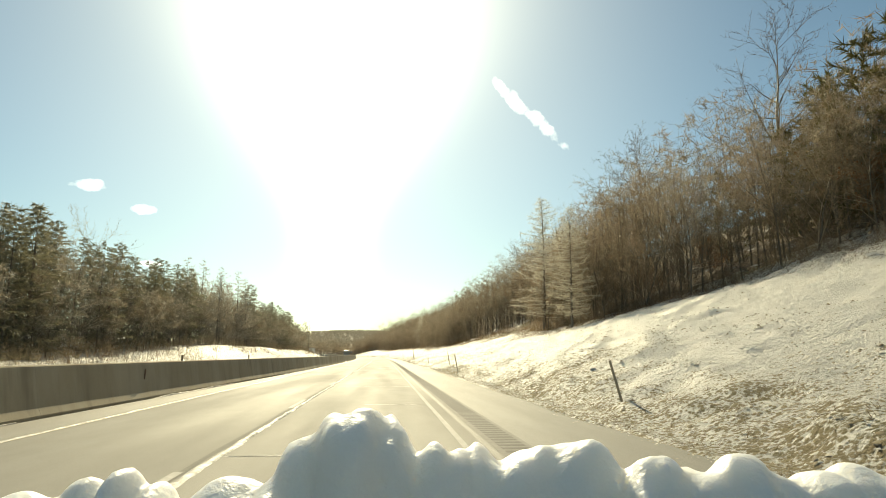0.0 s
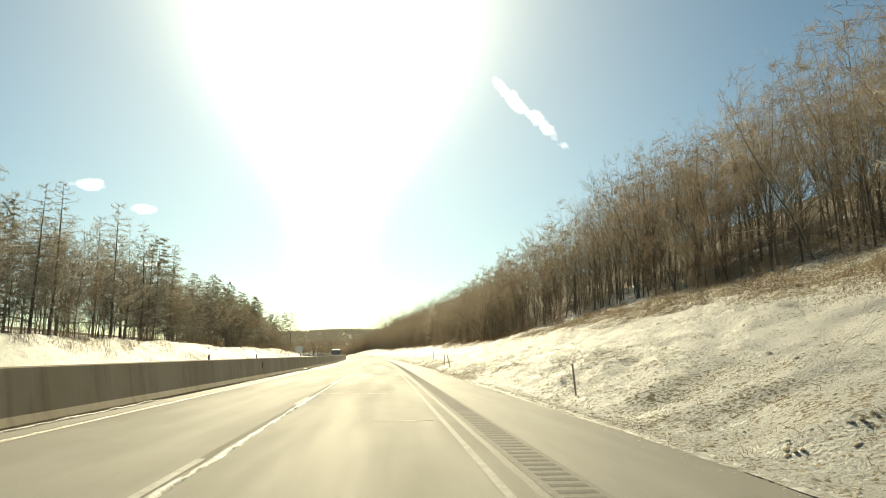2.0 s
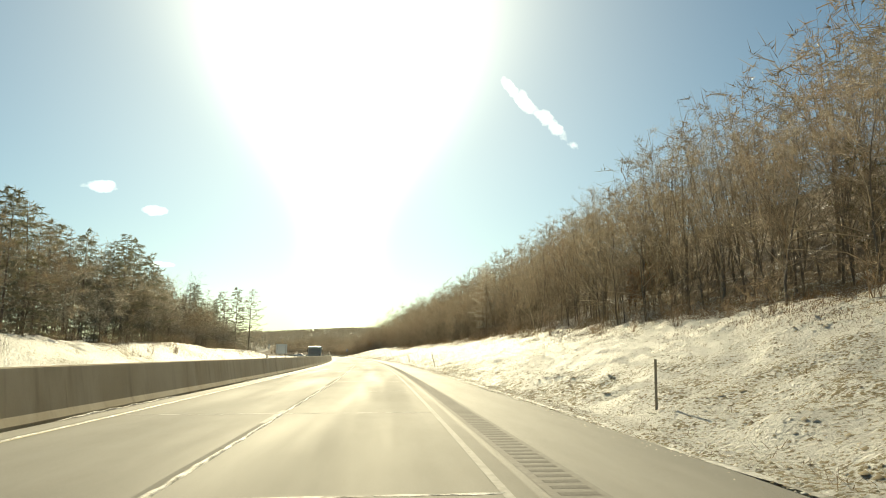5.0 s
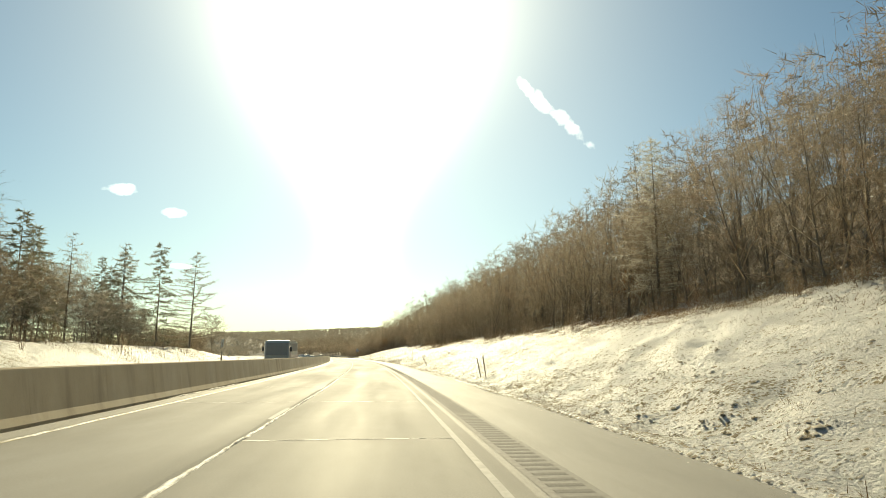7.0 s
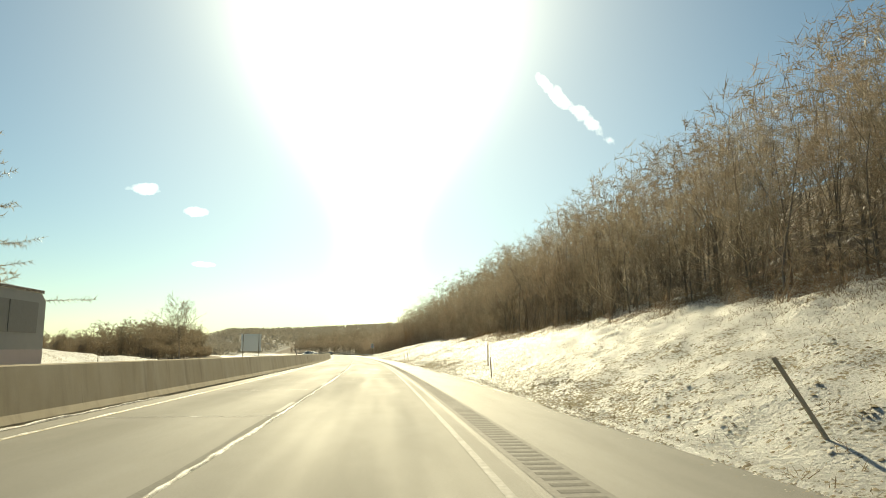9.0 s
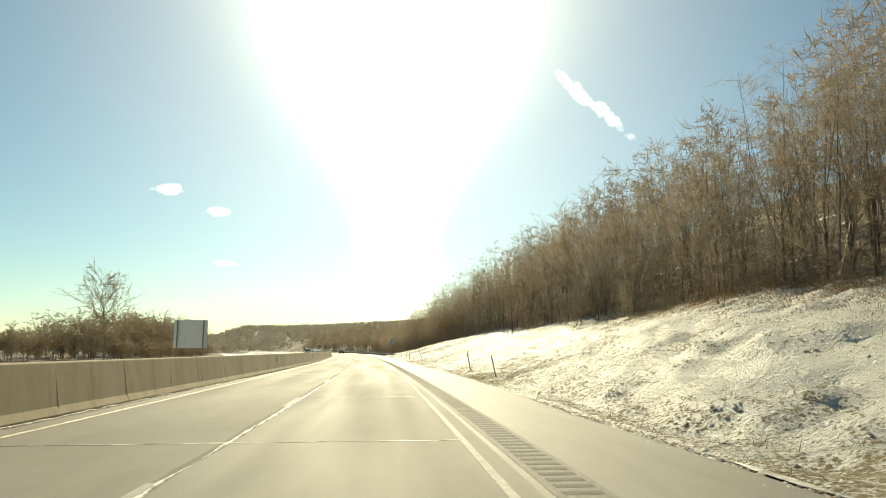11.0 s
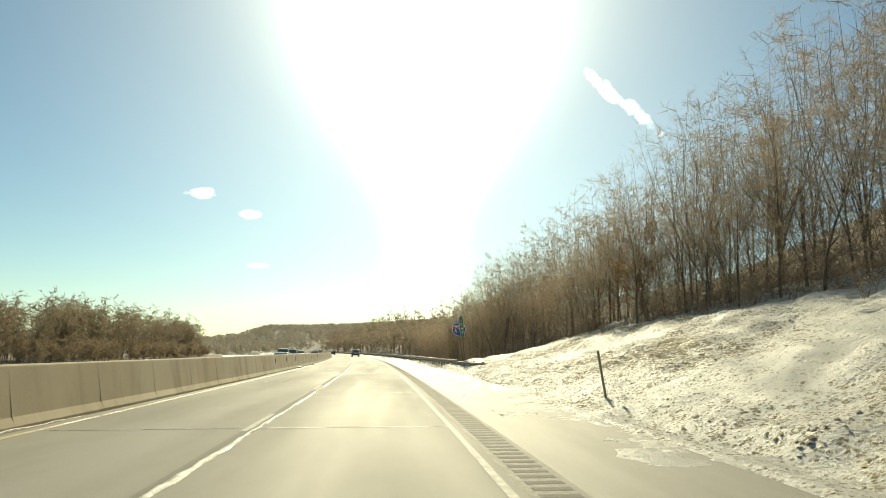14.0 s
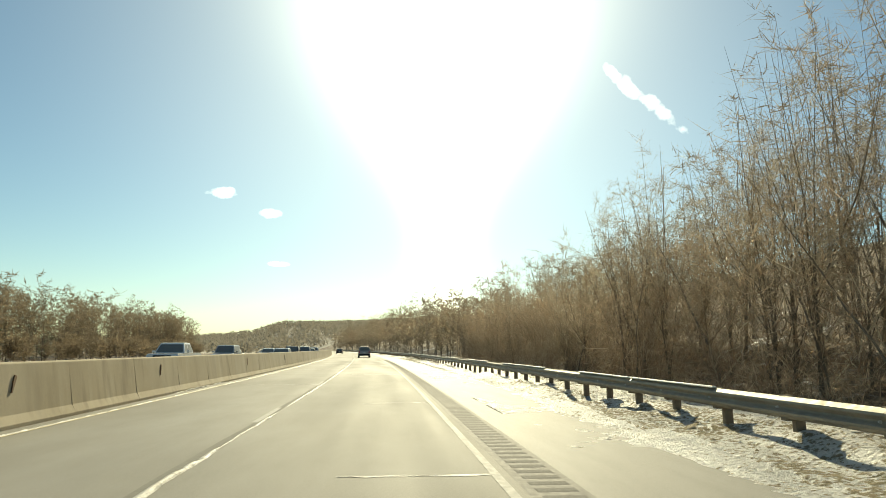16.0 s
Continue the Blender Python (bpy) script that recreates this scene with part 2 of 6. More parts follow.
def m_leaf(name, a, b, rough=0.6, through=0.25, sparse=1.0, ice=0.0):
    """Thin leaves or twigs: part of the light passes through them, and a coat of ice sends some of it on almost straight."""
    m = Mat(name, rough)
    c = m.mix(m.math("POWER", m.island(), sparse), a, b)
    c = m.mix(m.step(m.rnd(), 0, 1, 0, 0.4), c, tuple(v * 0.7 for v in a))
    m.put("Base Color", c)
    t = m.n.new("ShaderNodeBsdfTranslucent")
    m.l.new(c, t.inputs["Color"])
    x = m.n.new("ShaderNodeMixShader")
    x.inputs[0].default_value = through
    m.l.new(m.b.outputs[0], x.inputs[1])
    m.l.new(t.outputs[0], x.inputs[2])
    last = x
    if ice:
        r = m.n.new("ShaderNodeBsdfRefraction")
        r.inputs["Roughness"].default_value, r.inputs["IOR"].default_value = 0.62, 1.12
        m.l.new(m.mix(0.45, c, (0.9, 0.87, 0.8)), r.inputs["Color"])
        last = m.n.new("ShaderNodeMixShader")
        last.inputs[0].default_value = ice
        m.l.new(x.outputs[0], last.inputs[1])
        m.l.new(r.outputs[0], last.inputs[2])
    m.l.new(last.outputs[0], m.n["Material Output"].inputs["Surface"])
    return m.m


def m_plain(name, color, rough=0.5, metal=0.0, vary=0.15, scale=8.0, bump=0.0):
    m = Mat(name, rough, metal)
    m.put("Base Color", m.mix(m.noise(scale, 4, 0.6), tuple(v * (1 - vary) for v in color), tuple(min(1, v * (1 + vary)) for v in color)))
    m.put("Roughness", m.step(m.noise(scale * 2.3, 3), 0.3, 0.7, max(0.03, rough - 0.1), min(1, rough + 0.1)))
    if bump:
        m.bump(m.noise(scale * 4, 4), bump, 0.6)
    return m.m


GROUND, SNOW, SLUSH, ROAD, SHOULDER, CONCRETE = m_ground(), m_snow(), m_slush(), m_road(), m_shoulder(), m_concrete()
BARK = m_bark("bark", (0.10, 0.079, 0.057), (0.20, 0.163, 0.124))
TWIG = m_leaf("icy_twig", (0.235, 0.175, 0.113), (0.70, 0.62, 0.49), 0.45, 0.6, 1.6, 0.16)
PINK_TWIG = m_leaf("reddish_twig", (0.24, 0.162, 0.103), (0.66, 0.54, 0.41), 0.45, 0.6, 1.6, 0.16)
BROWN_TWIG = m_leaf("brown_twig", (0.195, 0.147, 0.094), (0.37, 0.295, 0.20), 0.6, 0.55, 1.5, 0.12)
DARK_TWIG = m_leaf("dark_twig", (0.09, 0.070, 0.050), (0.24, 0.19, 0.14), 0.6, 0.3, 1.5)
MARKER = m_plain("sun_bleached_post", (0.34, 0.29, 0.215), 0.8, 0, 0.3, 12, 0.004)
LARCH_TWIG = m_leaf("frosted_twig", (0.26, 0.21, 0.145), (0.74, 0.68, 0.57), 0.5, 0.35, 1.6)
NEEDLE = m_leaf("needle", (0.17, 0.158, 0.092), (0.36, 0.33, 0.225), 0.5, 0.45, 1.3, 0.14)
CEDAR = m_leaf("cedar_leaf", (0.11, 0.10, 0.03), (0.19, 0.155, 0.05), 0.55, 0.25)
RUSTY_BRUSH = m_leaf("rusty_brush", (0.17, 0.10, 0.05), (0.36, 0.23, 0.12), 0.7, 0.3)
FROST_TWIG = m_leaf("white_frosted_twig", (0.50, 0.45, 0.36), (0.88, 0.84, 0.75), 0.4, 0.6, 1.0, 0.4)
RUST = m_leaf("dry_leaf", (0.24, 0.10, 0.035), (0.36, 0.19, 0.07), 0.6, 0.35)
STRAW = m_leaf("dry_grass", (0.20, 0.14, 0.075), (0.38, 0.29, 0.17), 0.7, 0.3)
def m_floor():
    m = Mat("leaf_litter", 0.9)
    c = m.mix(m.noise(0.6, 5), (0.09, 0.06, 0.035), (0.17, 0.12, 0.075))
    m.put("Base Color", m.mix(m.step(m.noise(0.35, 6, 0.7), 0.58, 0.66), c, (0.76, 0.75, 0.72)))
    return m.bump(m.noise(3, 5), 0.2, 0.8).m


FOREST_FLOOR = m_floor()
# ridge ground, paler than leaf litter: the haze of distance is put into its colour
HAZY_HILL = m_plain("hazy_hill_litter", (0.36, 0.325, 0.27), 0.95, 0, 0.25, 0.05)
WHITE_PAINT = m_plain("white_road_paint", (0.29, 0.28, 0.255), 0.75, 0, 0.4, 5)
YELLOW_PAINT = m_plain("yellow_road_paint", (0.42, 0.36, 0.20), 0.6, 0, 0.3, 9)
# ridge twigs, lightened the same way to carry the haze before them
HAZY_TWIG = m_leaf("hazy_distant_twig", (0.34, 0.30, 0.235), (0.46, 0.41, 0.335), 0.8, 0.35)
RAIL = m_plain("weathered_rail", (0.27, 0.245, 0.195), 0.6, 0.45, 0.25, 3)
STEEL = m_plain("galvanised_steel", (0.46, 0.46, 0.45), 0.48, 0.7, 0.15, 5)
POST_WOOD = m_plain("weathered_post", (0.20, 0.16, 0.11), 0.8, 0, 0.35, 12, 0.004)
GROOVE = m_plain("milled_groove", (0.135, 0.126, 0.11), 0.9, 0, 0.3, 20)
TAR = m_plain("crack_sealant", (0.205, 0.195, 0.17), 0.85, 0, 0.3, 20)
TAR.node_tree.nodes["Principled BSDF"].inputs["Specular IOR Level"].default_value = 0.12
SIGN_BLUE = m_plain("sign_blue", (0.025, 0.075, 0.30), 0.45, 0, 0.1, 6)
SIGN_RED = m_plain("sign_red", (0.42, 0.05, 0.04), 0.45, 0, 0.1, 6)
SIGN_GREEN = m_plain("sign_green", (0.02, 0.17, 0.09), 0.45, 0, 0.1, 6)
SIGN_WHITE = m_plain("sign_white", (0.78, 0.78, 0.76), 0.5, 0, 0.06, 6)
PANEL_GREY = m_plain("aluminium_panel", (0.62, 0.61, 0.57), 0.6, 0.1, 0.08, 2)
RUBBER = m_plain("rubber", (0.03, 0.03, 0.03), 0.8)
GLASS = m_plain("dark_glass", (0.16, 0.157, 0.148), 0.55, 0, 0.05)
CHROME = m_plain("chrome", (0.6, 0.6, 0.6), 0.2, 1.0, 0.05)
TAIL = m_plain("red_lens", (0.45, 0.02, 0.02), 0.25)
LAMP = m_plain("clear_lens", (0.75, 0.75, 0.72), 0.15)
PLATE = m_plain("plate_white", (0.7, 0.7, 0.68), 0.5)
BLACK = m_plain("black_trim", (0.025, 0.025, 0.025), 0.6)


# ---- building helpers ----
def mesh_np(name, verts, faces, mats, face_mat=None, smooth=False):
    """A mesh from arrays: faces is a list of arrays (n, 3) or (n, 4)."""
    me = bpy.data.meshes.new(name)
    verts = np.asarray(verts, np.float32)
    faces = [np.asarray(f, np.int32) for f in faces if len(f)]
    me.vertices.add(len(verts))
    me.vertices.foreach_set("co", verts.ravel())
    sizes = np.concatenate([np.full(len(f), f.shape[1], np.int32) for f in faces])
    flat = np.concatenate([f.ravel() for f in faces])
    me.loops.add(len(flat))
    me.loops.foreach_set("vertex_index", flat)
    me.polygons.add(len(sizes))
    me.polygons.foreach_set("loop_start", np.concatenate(([0], np.cumsum(sizes)[:-1])).astype(np.int32))
    me.polygons.foreach_set("loop_total", sizes)
    for m in mats if isinstance(mats, (list, tuple)) else [mats]:
        me.materials.append(m)
    if face_mat is not None:
        me.polygons.foreach_set("material_index", np.asarray(face_mat, np.int32))
    me.polygons.foreach_set("use_smooth", np.full(len(sizes), smooth))
    me.update(calc_edges=True)
    me.validate()
    return me


def part(name, bm, material, parent, label="", smooth=False):
    """Links a bmesh, or a ready mesh, as one mesh object under a thing or a part."""
    if isinstance(bm, bmesh.types.BMesh):
        me = bpy.data.meshes.new(name)
        bmesh.ops.recalc_face_normals(bm, faces=bm.faces[:])
        bm.to_mesh(me)
        bm.free()
        me.materials.append(material)
        if smooth:
            me.polygons.foreach_set("use_smooth", np.full(len(me.polygons), True))
    else:
        me = bm
    ob = new(name, me)
    ob.parent = parent
    return tagged(ob, label)


def bm_box(x0, y0, z0, x1, y1, z1, bevel=0.0, bm=None):
    bm = bm or bmesh.new()
    made = bmesh.ops.create_cube(bm, size=1.0, matrix=Matrix.Translation(((x0 + x1) / 2, (y0 + y1) / 2, (z0 + z1) / 2)) @ Matrix.Diagonal((x1 - x0, y1 - y0, z1 - z0, 1)))
    if bevel:
        edges = {e for v in made["verts"] for e in v.link_edges}
        bmesh.ops.bevel(bm, geom=list(edges), offset=bevel, segments=2, affect="EDGES", profile=0.5)
    return bm


def bm_rod(p0, p1, r0, r1=None, n=8, bm=None):
    bm = bm or bmesh.new()
    p0, p1 = Vector(p0), Vector(p1)
    m = Matrix.Translation((p0 + p1) / 2) @ (p1 - p0).to_track_quat("Z", "Y").to_matrix().to_4x4()
    bmesh.ops.create_cone(bm, cap_ends=True, segments=n, radius1=r0, radius2=r0 if r1 is None else r1, depth=(p1 - p0).length, matrix=m)
    return bm


def bm_extrude(outline, a, b, axis="x", bm=None, bevel=0.0):
    """A closed outline of (u, v) pulled from a to b along an axis."""
    bm = bm or bmesh.new()
    put = {"x": lambda u, v, w: (w, u, v), "y": lambda u, v, w: (u, w, v), "z": lambda u, v, w: (u, v, w)}[axis]
    lo = [bm.verts.new(put(u, v, a)) for u, v in outline]
    hi = [bm.verts.new(put(u, v, b)) for u, v in outline]
    n = len(outline)
    faces = [bm.faces.new(lo[::-1]), bm.faces.new(hi)]
    for k in range(n):
        faces.append(bm.faces.new((lo[k], lo[(k + 1) % n], hi[(k + 1) % n], hi[k])))
    if bevel:
        edges = list({e for f in faces for e in f.edges})
        bmesh.ops.bevel(bm, geom=edges, offset=bevel, segments=2, affect="EDGES", profile=0.5)
    return bm


def thing(name, label, category, group="", kind="", m=None):
    ob = new(name)
    ob.empty_display_size = 0.3
    if m is not None:
        ob.matrix_world = m
    return tagged(ob, label, category, group, kind)


LATTICE = np.random.RandomState(5).rand(256, 256)


def waves(x, y):
    """Smooth value noise, 0 to 1, one cell a metre."""
    x, y = np.asarray(x, float), np.asarray(y, float)
    i, j = np.floor(x).astype(int), np.floor(y).astype(int)
    u, v = x - i, y - j
    u, v = u * u * (3 - 2 * u), v * v * (3 - 2 * v)
    g = lambda a, b: LATTICE[a % 256, b % 256]
    return (g(i, j) * (1 - u) + g(i + 1, j) * u) * (1 - v) + (g(i, j + 1) * (1 - u) + g(i + 1, j + 1) * u) * v


# ---- the lie of the land ----
SHOULDER_EDGE = 4.45
LANE_LEFT, LANE_RIGHT, YELLOW = -2.4, 1.25, -6.05


def barrier_at(s):
    """How far left the foot of the barrier stands."""
    return -6.45 - 0.35 * (1 - ease(300, 420, s)) - 0.75 * (1 - ease(0, 60, s))


def rough_ground(s, x):
    """Height of the land, without the small bumps."""
    s, x = np.broadcast_arrays(np.asarray(s, float), np.asarray(x, float))
    full = 1 - ease(459, 496, s)
    wob = 0.6 * (waves(s / 38 + 3, x * 0 + 1.5) - 0.5) + 0.9 * (waves(s / 17, x * 0 + 9) - 0.5)
    bank = 0.31 * np.maximum(0, x - 5.2 - 0.4 * wob) + 0.9 * wob * ease(6, 12, x)
    bank = np.where(x > 24, 0.31 * 18.8 + 0.46 * (x - 24) + 0.9 * wob, bank)
    bank = np.where(x > 70, 0.31 * 18.8 + 0.46 * 46 + 0.06 * (x - 70), bank)
    low = 0.04 - 0.35 * ease(6.5, 9, x) + 0.33 * np.clip(x - 13, 0, 40)
    right = bank * full + low * (1 - full)
    rise = 1 - ease(306, 336, s)
    left = ((0.7 + 1.7 * ease(45, 110, s)) * ease(-19.5, -27, x) + 0.07 * np.clip(-x - 30, 0, 200)) * rise * (0.8 + 0.5 * waves(s / 22, x * 0 + 4))
    left = left + (1 - rise) * ((1.3 - 1.6 * ease(322, 380, s) - 2.0 * ease(385, 430, s)) * ease(-19.5, -27, x) + 0.012 * np.clip(-x - 30, 0, 400))
    z = np.where(x > 0, right, left)
    z = np.where((x > -19) & (x < SHOULDER_EDGE + 0.1), -0.08, z)
    far = ease(1020, 1650, s) * (2 + 40 * ease(-420, 420, x) + 9 * (waves(s / 260, x / 210) - 0.5))
    return z + far


def ground_z(s, x):
    s, x = np.broadcast_arrays(np.asarray(s, float), np.asarray(x, float))
    z = rough_ground(s, x)
    off = ease(SHOULDER_EDGE + 0.1, SHOULDER_EDGE + 1.0, x) + ease(-20, -22, x)
    z = z + off * (0.26 * (waves(s / 2.6, x / 2.1) - 0.5) + 0.27 * (waves(s / 0.95, x / 0.9) - 0.5) + (0.22 + 0.05 * ease(7, 11, x)) * (waves(s / 0.55 + 0.4 * x, x / 0.6 + 31) - 0.5))
    return z


def grid_faces(rows, cols):
    i, j = np.meshgrid(np.arange(rows - 1), np.arange(cols - 1), indexing="ij")
    a = (i * cols + j).ravel()
    return np.stack((a, a + 1, a + cols + 1, a + cols), -1)


def strip(name, s, cols, mat, kind="structure", label="", category="", closed=False, smooth=False):
    """A band along the road: s stations, cols a list of (x, z), each a number or an array along s."""
    s = np.asarray(s, float)
    pts = np.stack([at(s, x, z) for x, z in cols], 1)
    lane = np.stack([np.stack((np.broadcast_to(np.asarray(x, float), s.shape), s, s * 0), -1) for x, z in cols], 1)
    n = len(cols)
    faces = grid_faces(len(s), n)
    if closed:
        a = np.arange(len(s) - 1) * n
        faces = np.concatenate((faces, np.stack((a + n - 1, a, a + n, a + 2 * n - 1), -1)))
    me = mesh_np(name, pts.reshape(-1, 3), [faces], mat, smooth=smooth)
    me.attributes.new("lane", "FLOAT_VECTOR", "POINT").data.foreach_set("vector", lane.reshape(-1, 3).astype(np.float32).ravel())
    ob = new(name, me)
    return tagged(ob, label, category, kind=kind)


def wood_edge(s):
    """How far right the trees begin."""
    keys = [(-60, 31), (20, 30), (40, 27), (55, 20), (72, 20), (90, 20), (125, 18), (200, 17.5), (260, 18.5), (300, 17.5), (370, 18), (420, 20), (455, 17.5), (480, 14), (495, 11.8), (1000, 11.8)]
    return np.interp(s, [k[0] for k in keys], [k[1] for k in keys])


def set_back(s):
    """How much further up the slope the trunks stand, above a strip of brush and patchy snow."""
    return 9.0 * ease(77, 89, s) * (1 - ease(140, 166, s))


def trees_edge(s):
    return wood_edge(s) + set_back(s)


def wood_top(s):
    """How tall the trees at the edge of the wood are."""
    keys = ((0, 13), (45, 13.5), (60, 15.5), (70, 14.5), (85, 12.6), (100, 13.4), (112, 14.8), (128, 13.6), (140, 13.9), (152, 14.2), (164, 13.4), (190, 13.2), (230, 12.2), (260, 12.6), (300, 11.8), (330, 12.8), (360, 12.6), (373, 11.7), (383, 11.6), (388, 12.6), (402, 13.8), (411, 12.2), (416, 14.2),
            (420, 14.6), (424, 12.4), (428, 13.4), (440, 13.4), (447, 14.4), (455, 14.2), (462, 13.4), (469, 14.2), (472, 9.4), (478, 8.8), (483, 11.2), (487, 13.8), (490, 14.5), (498, 14.3), (506, 14.2), (510, 12.8), (514, 10.4), (520, 9.2), (546, 9.4), (560, 10.8), (584, 11.4), (630, 13), (690, 14.8), (900, 15))
    return float(np.interp(s, [k[0] for k in keys], [k[1] for k in keys]))


def tall_at(s, x):
    """How tall a tree at x may grow, so that the wood's top rises evenly up the slope."""
    edge = float(wood_edge(s)) + 3
    top = float(rough_ground(s, edge)) + wood_top(s) + (0.7 if s < 460 else 0.1)
    return 1.4 + (top - 1.4) * x / edge - float(rough_ground(s, x))


# ground
S_GRID = np.concatenate((np.arange(-160, 0, 8), np.arange(0, 505, 0.34), np.arange(506, 700, 3), np.arange(700, 1700, 16), np.array((1760, 1900, 2200, 2700, 3400, 4300))))
X_GRID = np.concatenate((np.array((-1500, -1000, -700, -500, -350, -260, -200, -160)), np.arange(-140, -30, 7), np.arange(-30, -19, 0.9), np.array((-19.0, -18.0, -6.0, 3.0)),
                         np.array((SHOULDER_EDGE - 0.1, SHOULDER_EDGE + 0.12)), np.arange(4.8, 11, 0.28), np.arange(11, 20, 0.36), np.arange(20, 31, 0.55), np.arange(31, 40, 1.5), np.arange(40, 160, 10), np.array((170, 260, 400, 650, 1000, 1500))))
gs, gx = np.meshgrid(S_GRID, X_GRID, indexing="ij")
gz = ground_z(gs, gx)
ground_me = mesh_np("ground", at(gs, gx, gz).reshape(-1, 3), [grid_faces(*gs.shape)[:, ::-1]], [GROUND, FOREST_FLOOR, HAZY_HILL], smooth=True)
open_wood = ease(95, 110, gs) * (1 - ease(150, 168, gs)) + ease(194, 204, gs) * (1 - ease(222, 232, gs))
wild = ((gx > wood_edge(gs) + 4 - 3.5 * ease(470, 490, gs) + 6 * open_wood + 0.8 * set_back(gs)) | (gx < -60)).astype(int)
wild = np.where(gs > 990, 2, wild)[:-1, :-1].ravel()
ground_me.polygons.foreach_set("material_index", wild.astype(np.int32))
cover = 0.0 + 0.05 * (1 - ease(50, 90, gs)) + 0.11 * ease(6.5, 13, gx) - 0.28 * ease(wood_edge(gs) - 4, wood_edge(gs) + 2, gx) - 0.05 * (1 - ease(SHOULDER_EDGE, 7.0, gx)) * (gx > 0) + 0.12 * (gx < 0) + 0.35 * (waves(gs / 9, gx / 5) - 0.5)
cover = cover + (0.22 * ease(wood_edge(gs) - 4, wood_edge(gs) + 2, gx) - 0.05) * ease(400, 440, gs) * (gx > 0) + 0.06 * ease(440, 460, gs) * (gx > 0) * (gx < 10) + 0.07 * ease(6.5, 9, gx) * (1 - ease(300, 400, gs)) + 0.03 * (gx > 0) * ease(120, 170, gs) * (1 - ease(390, 420, gs))
ground_me.attributes.new("cover", "FLOAT", "POINT").data.foreach_set("value", cover.astype(np.float32).ravel())
tagged(new("ground", ground_me), "patchy snow over dry grass banks beside the highway", "ground", kind="structure")

# road slabs
S_ROAD = np.concatenate((np.arange(-160, 620, 2.0), np.arange(620, 1250, 6.0)))
strip("road", S_ROAD, [(YELLOW + 0.15 - 0.35, -0.3), (YELLOW - 0.2, 0.0), (-4.2, 0.0), (LANE_LEFT, 0.0), (-0.6, 0.0), (LANE_RIGHT + 0.3, 0.0), (LANE_RIGHT + 0.3, -0.3)], ROAD,
      label="pale worn concrete highway lanes with damp sheen", category="road")
strip("shoulder_right", S_ROAD, [(LANE_RIGHT + 0.302, -0.3), (LANE_RIGHT + 0.302, -0.003), (3.0, -0.012), (SHOULDER_EDGE - 0.1 + 0.3 * (waves(S_ROAD / 5, S_ROAD * 0) - 0.5), -0.03), (SHOULDER_EDGE + 0.1, -0.3)], SHOULDER,
      label="grey asphalt shoulder beside the concrete lanes", category="road shoulder")
strip("shoulder_left", S_ROAD, [(barrier_at(S_ROAD) - 0.8, -0.02), (YELLOW - 0.205, -0.004), (YELLOW - 0.205, -0.3)], SHOULDER,
      label="narrow grey inner shoulder below the barrier", category="road shoulder")
strip("opposite_road", S_ROAD, [(-18.6, -0.3), (-18.4, -0.02), (-12, 0.0), (barrier_at(S_ROAD) - 0.81, -0.01)], ROAD,
      label="concrete carriageway of the opposite direction", category="road")


def ribbon(name, s, x, width, top, mat, label, category, kind="structure", gaps=None, z0=0.0):
    """A low heap that runs along the road, with its own wander, width and height along s."""
    width, top = np.broadcast_to(width, s.shape), np.broadcast_to(top, s.shape)
    x = np.broadcast_to(x, s.shape)
    if gaps is not None:
        # heaps thin out towards their ends
        left = np.convolve((~gaps).astype(float), np.ones(9) / 9, "same")
        width, top = width * left, np.maximum(top, 0) * left
    cols = [(x - width / 2, 0.0015 + 0 * s), (x - width * 0.27, 0.0025 + top * 0.75), (x + 0.08 * width, 0.003 + top), (x + width * 0.33, 0.0025 + top * 0.6), (x + width / 2, 0.0015 + 0 * s)]
    pts = np.stack([at(s, a, b + z0) for a, b in cols], 1)
    faces = grid_faces(len(s), 5)
    if gaps is not None:
        keep = np.repeat((width[:-1] > 0.012) | (width[1:] > 0.012), 4)
        faces = faces[keep]
    me = mesh_np(name, pts.reshape(-1, 3), [faces], mat, smooth=True)
    return tagged(new(name, me), label, category, kind=kind)


# ---- road markings, joints and slush ----
line_s = np.arange(-60, 900, 1.0)
strip("edge_line_right", line_s, [(LANE_RIGHT - 0.05 + 0.01 * waves(line_s, line_s * 0), 0.004), (LANE_RIGHT + 0.06, 0.004)], WHITE_PAINT, label="worn white edge line", category="road marking")
strip("edge_line_left", line_s, [(YELLOW - 0.07, 0.004), (YELLOW + 0.08, 0.004)], YELLOW_PAINT, label="faded yellow edge line", category="road marking")
dash_group = thing("lane_line", "dashed white lane line half covered by slush", "road marking", kind="structure")
for k in range(-2, 60):
    d0 = 5.0 + 12.19 * k
    seg = np.linspace(d0, d0 + 3.05, 4)
    me = mesh_np("dash", at(np.repeat(seg, 2), np.tile((LANE_LEFT - 0.06, LANE_LEFT + 0.06), 4), 0.004), [grid_faces(4, 2)], WHITE_PAINT)
    part("dash", me, WHITE_PAINT, dash_group)

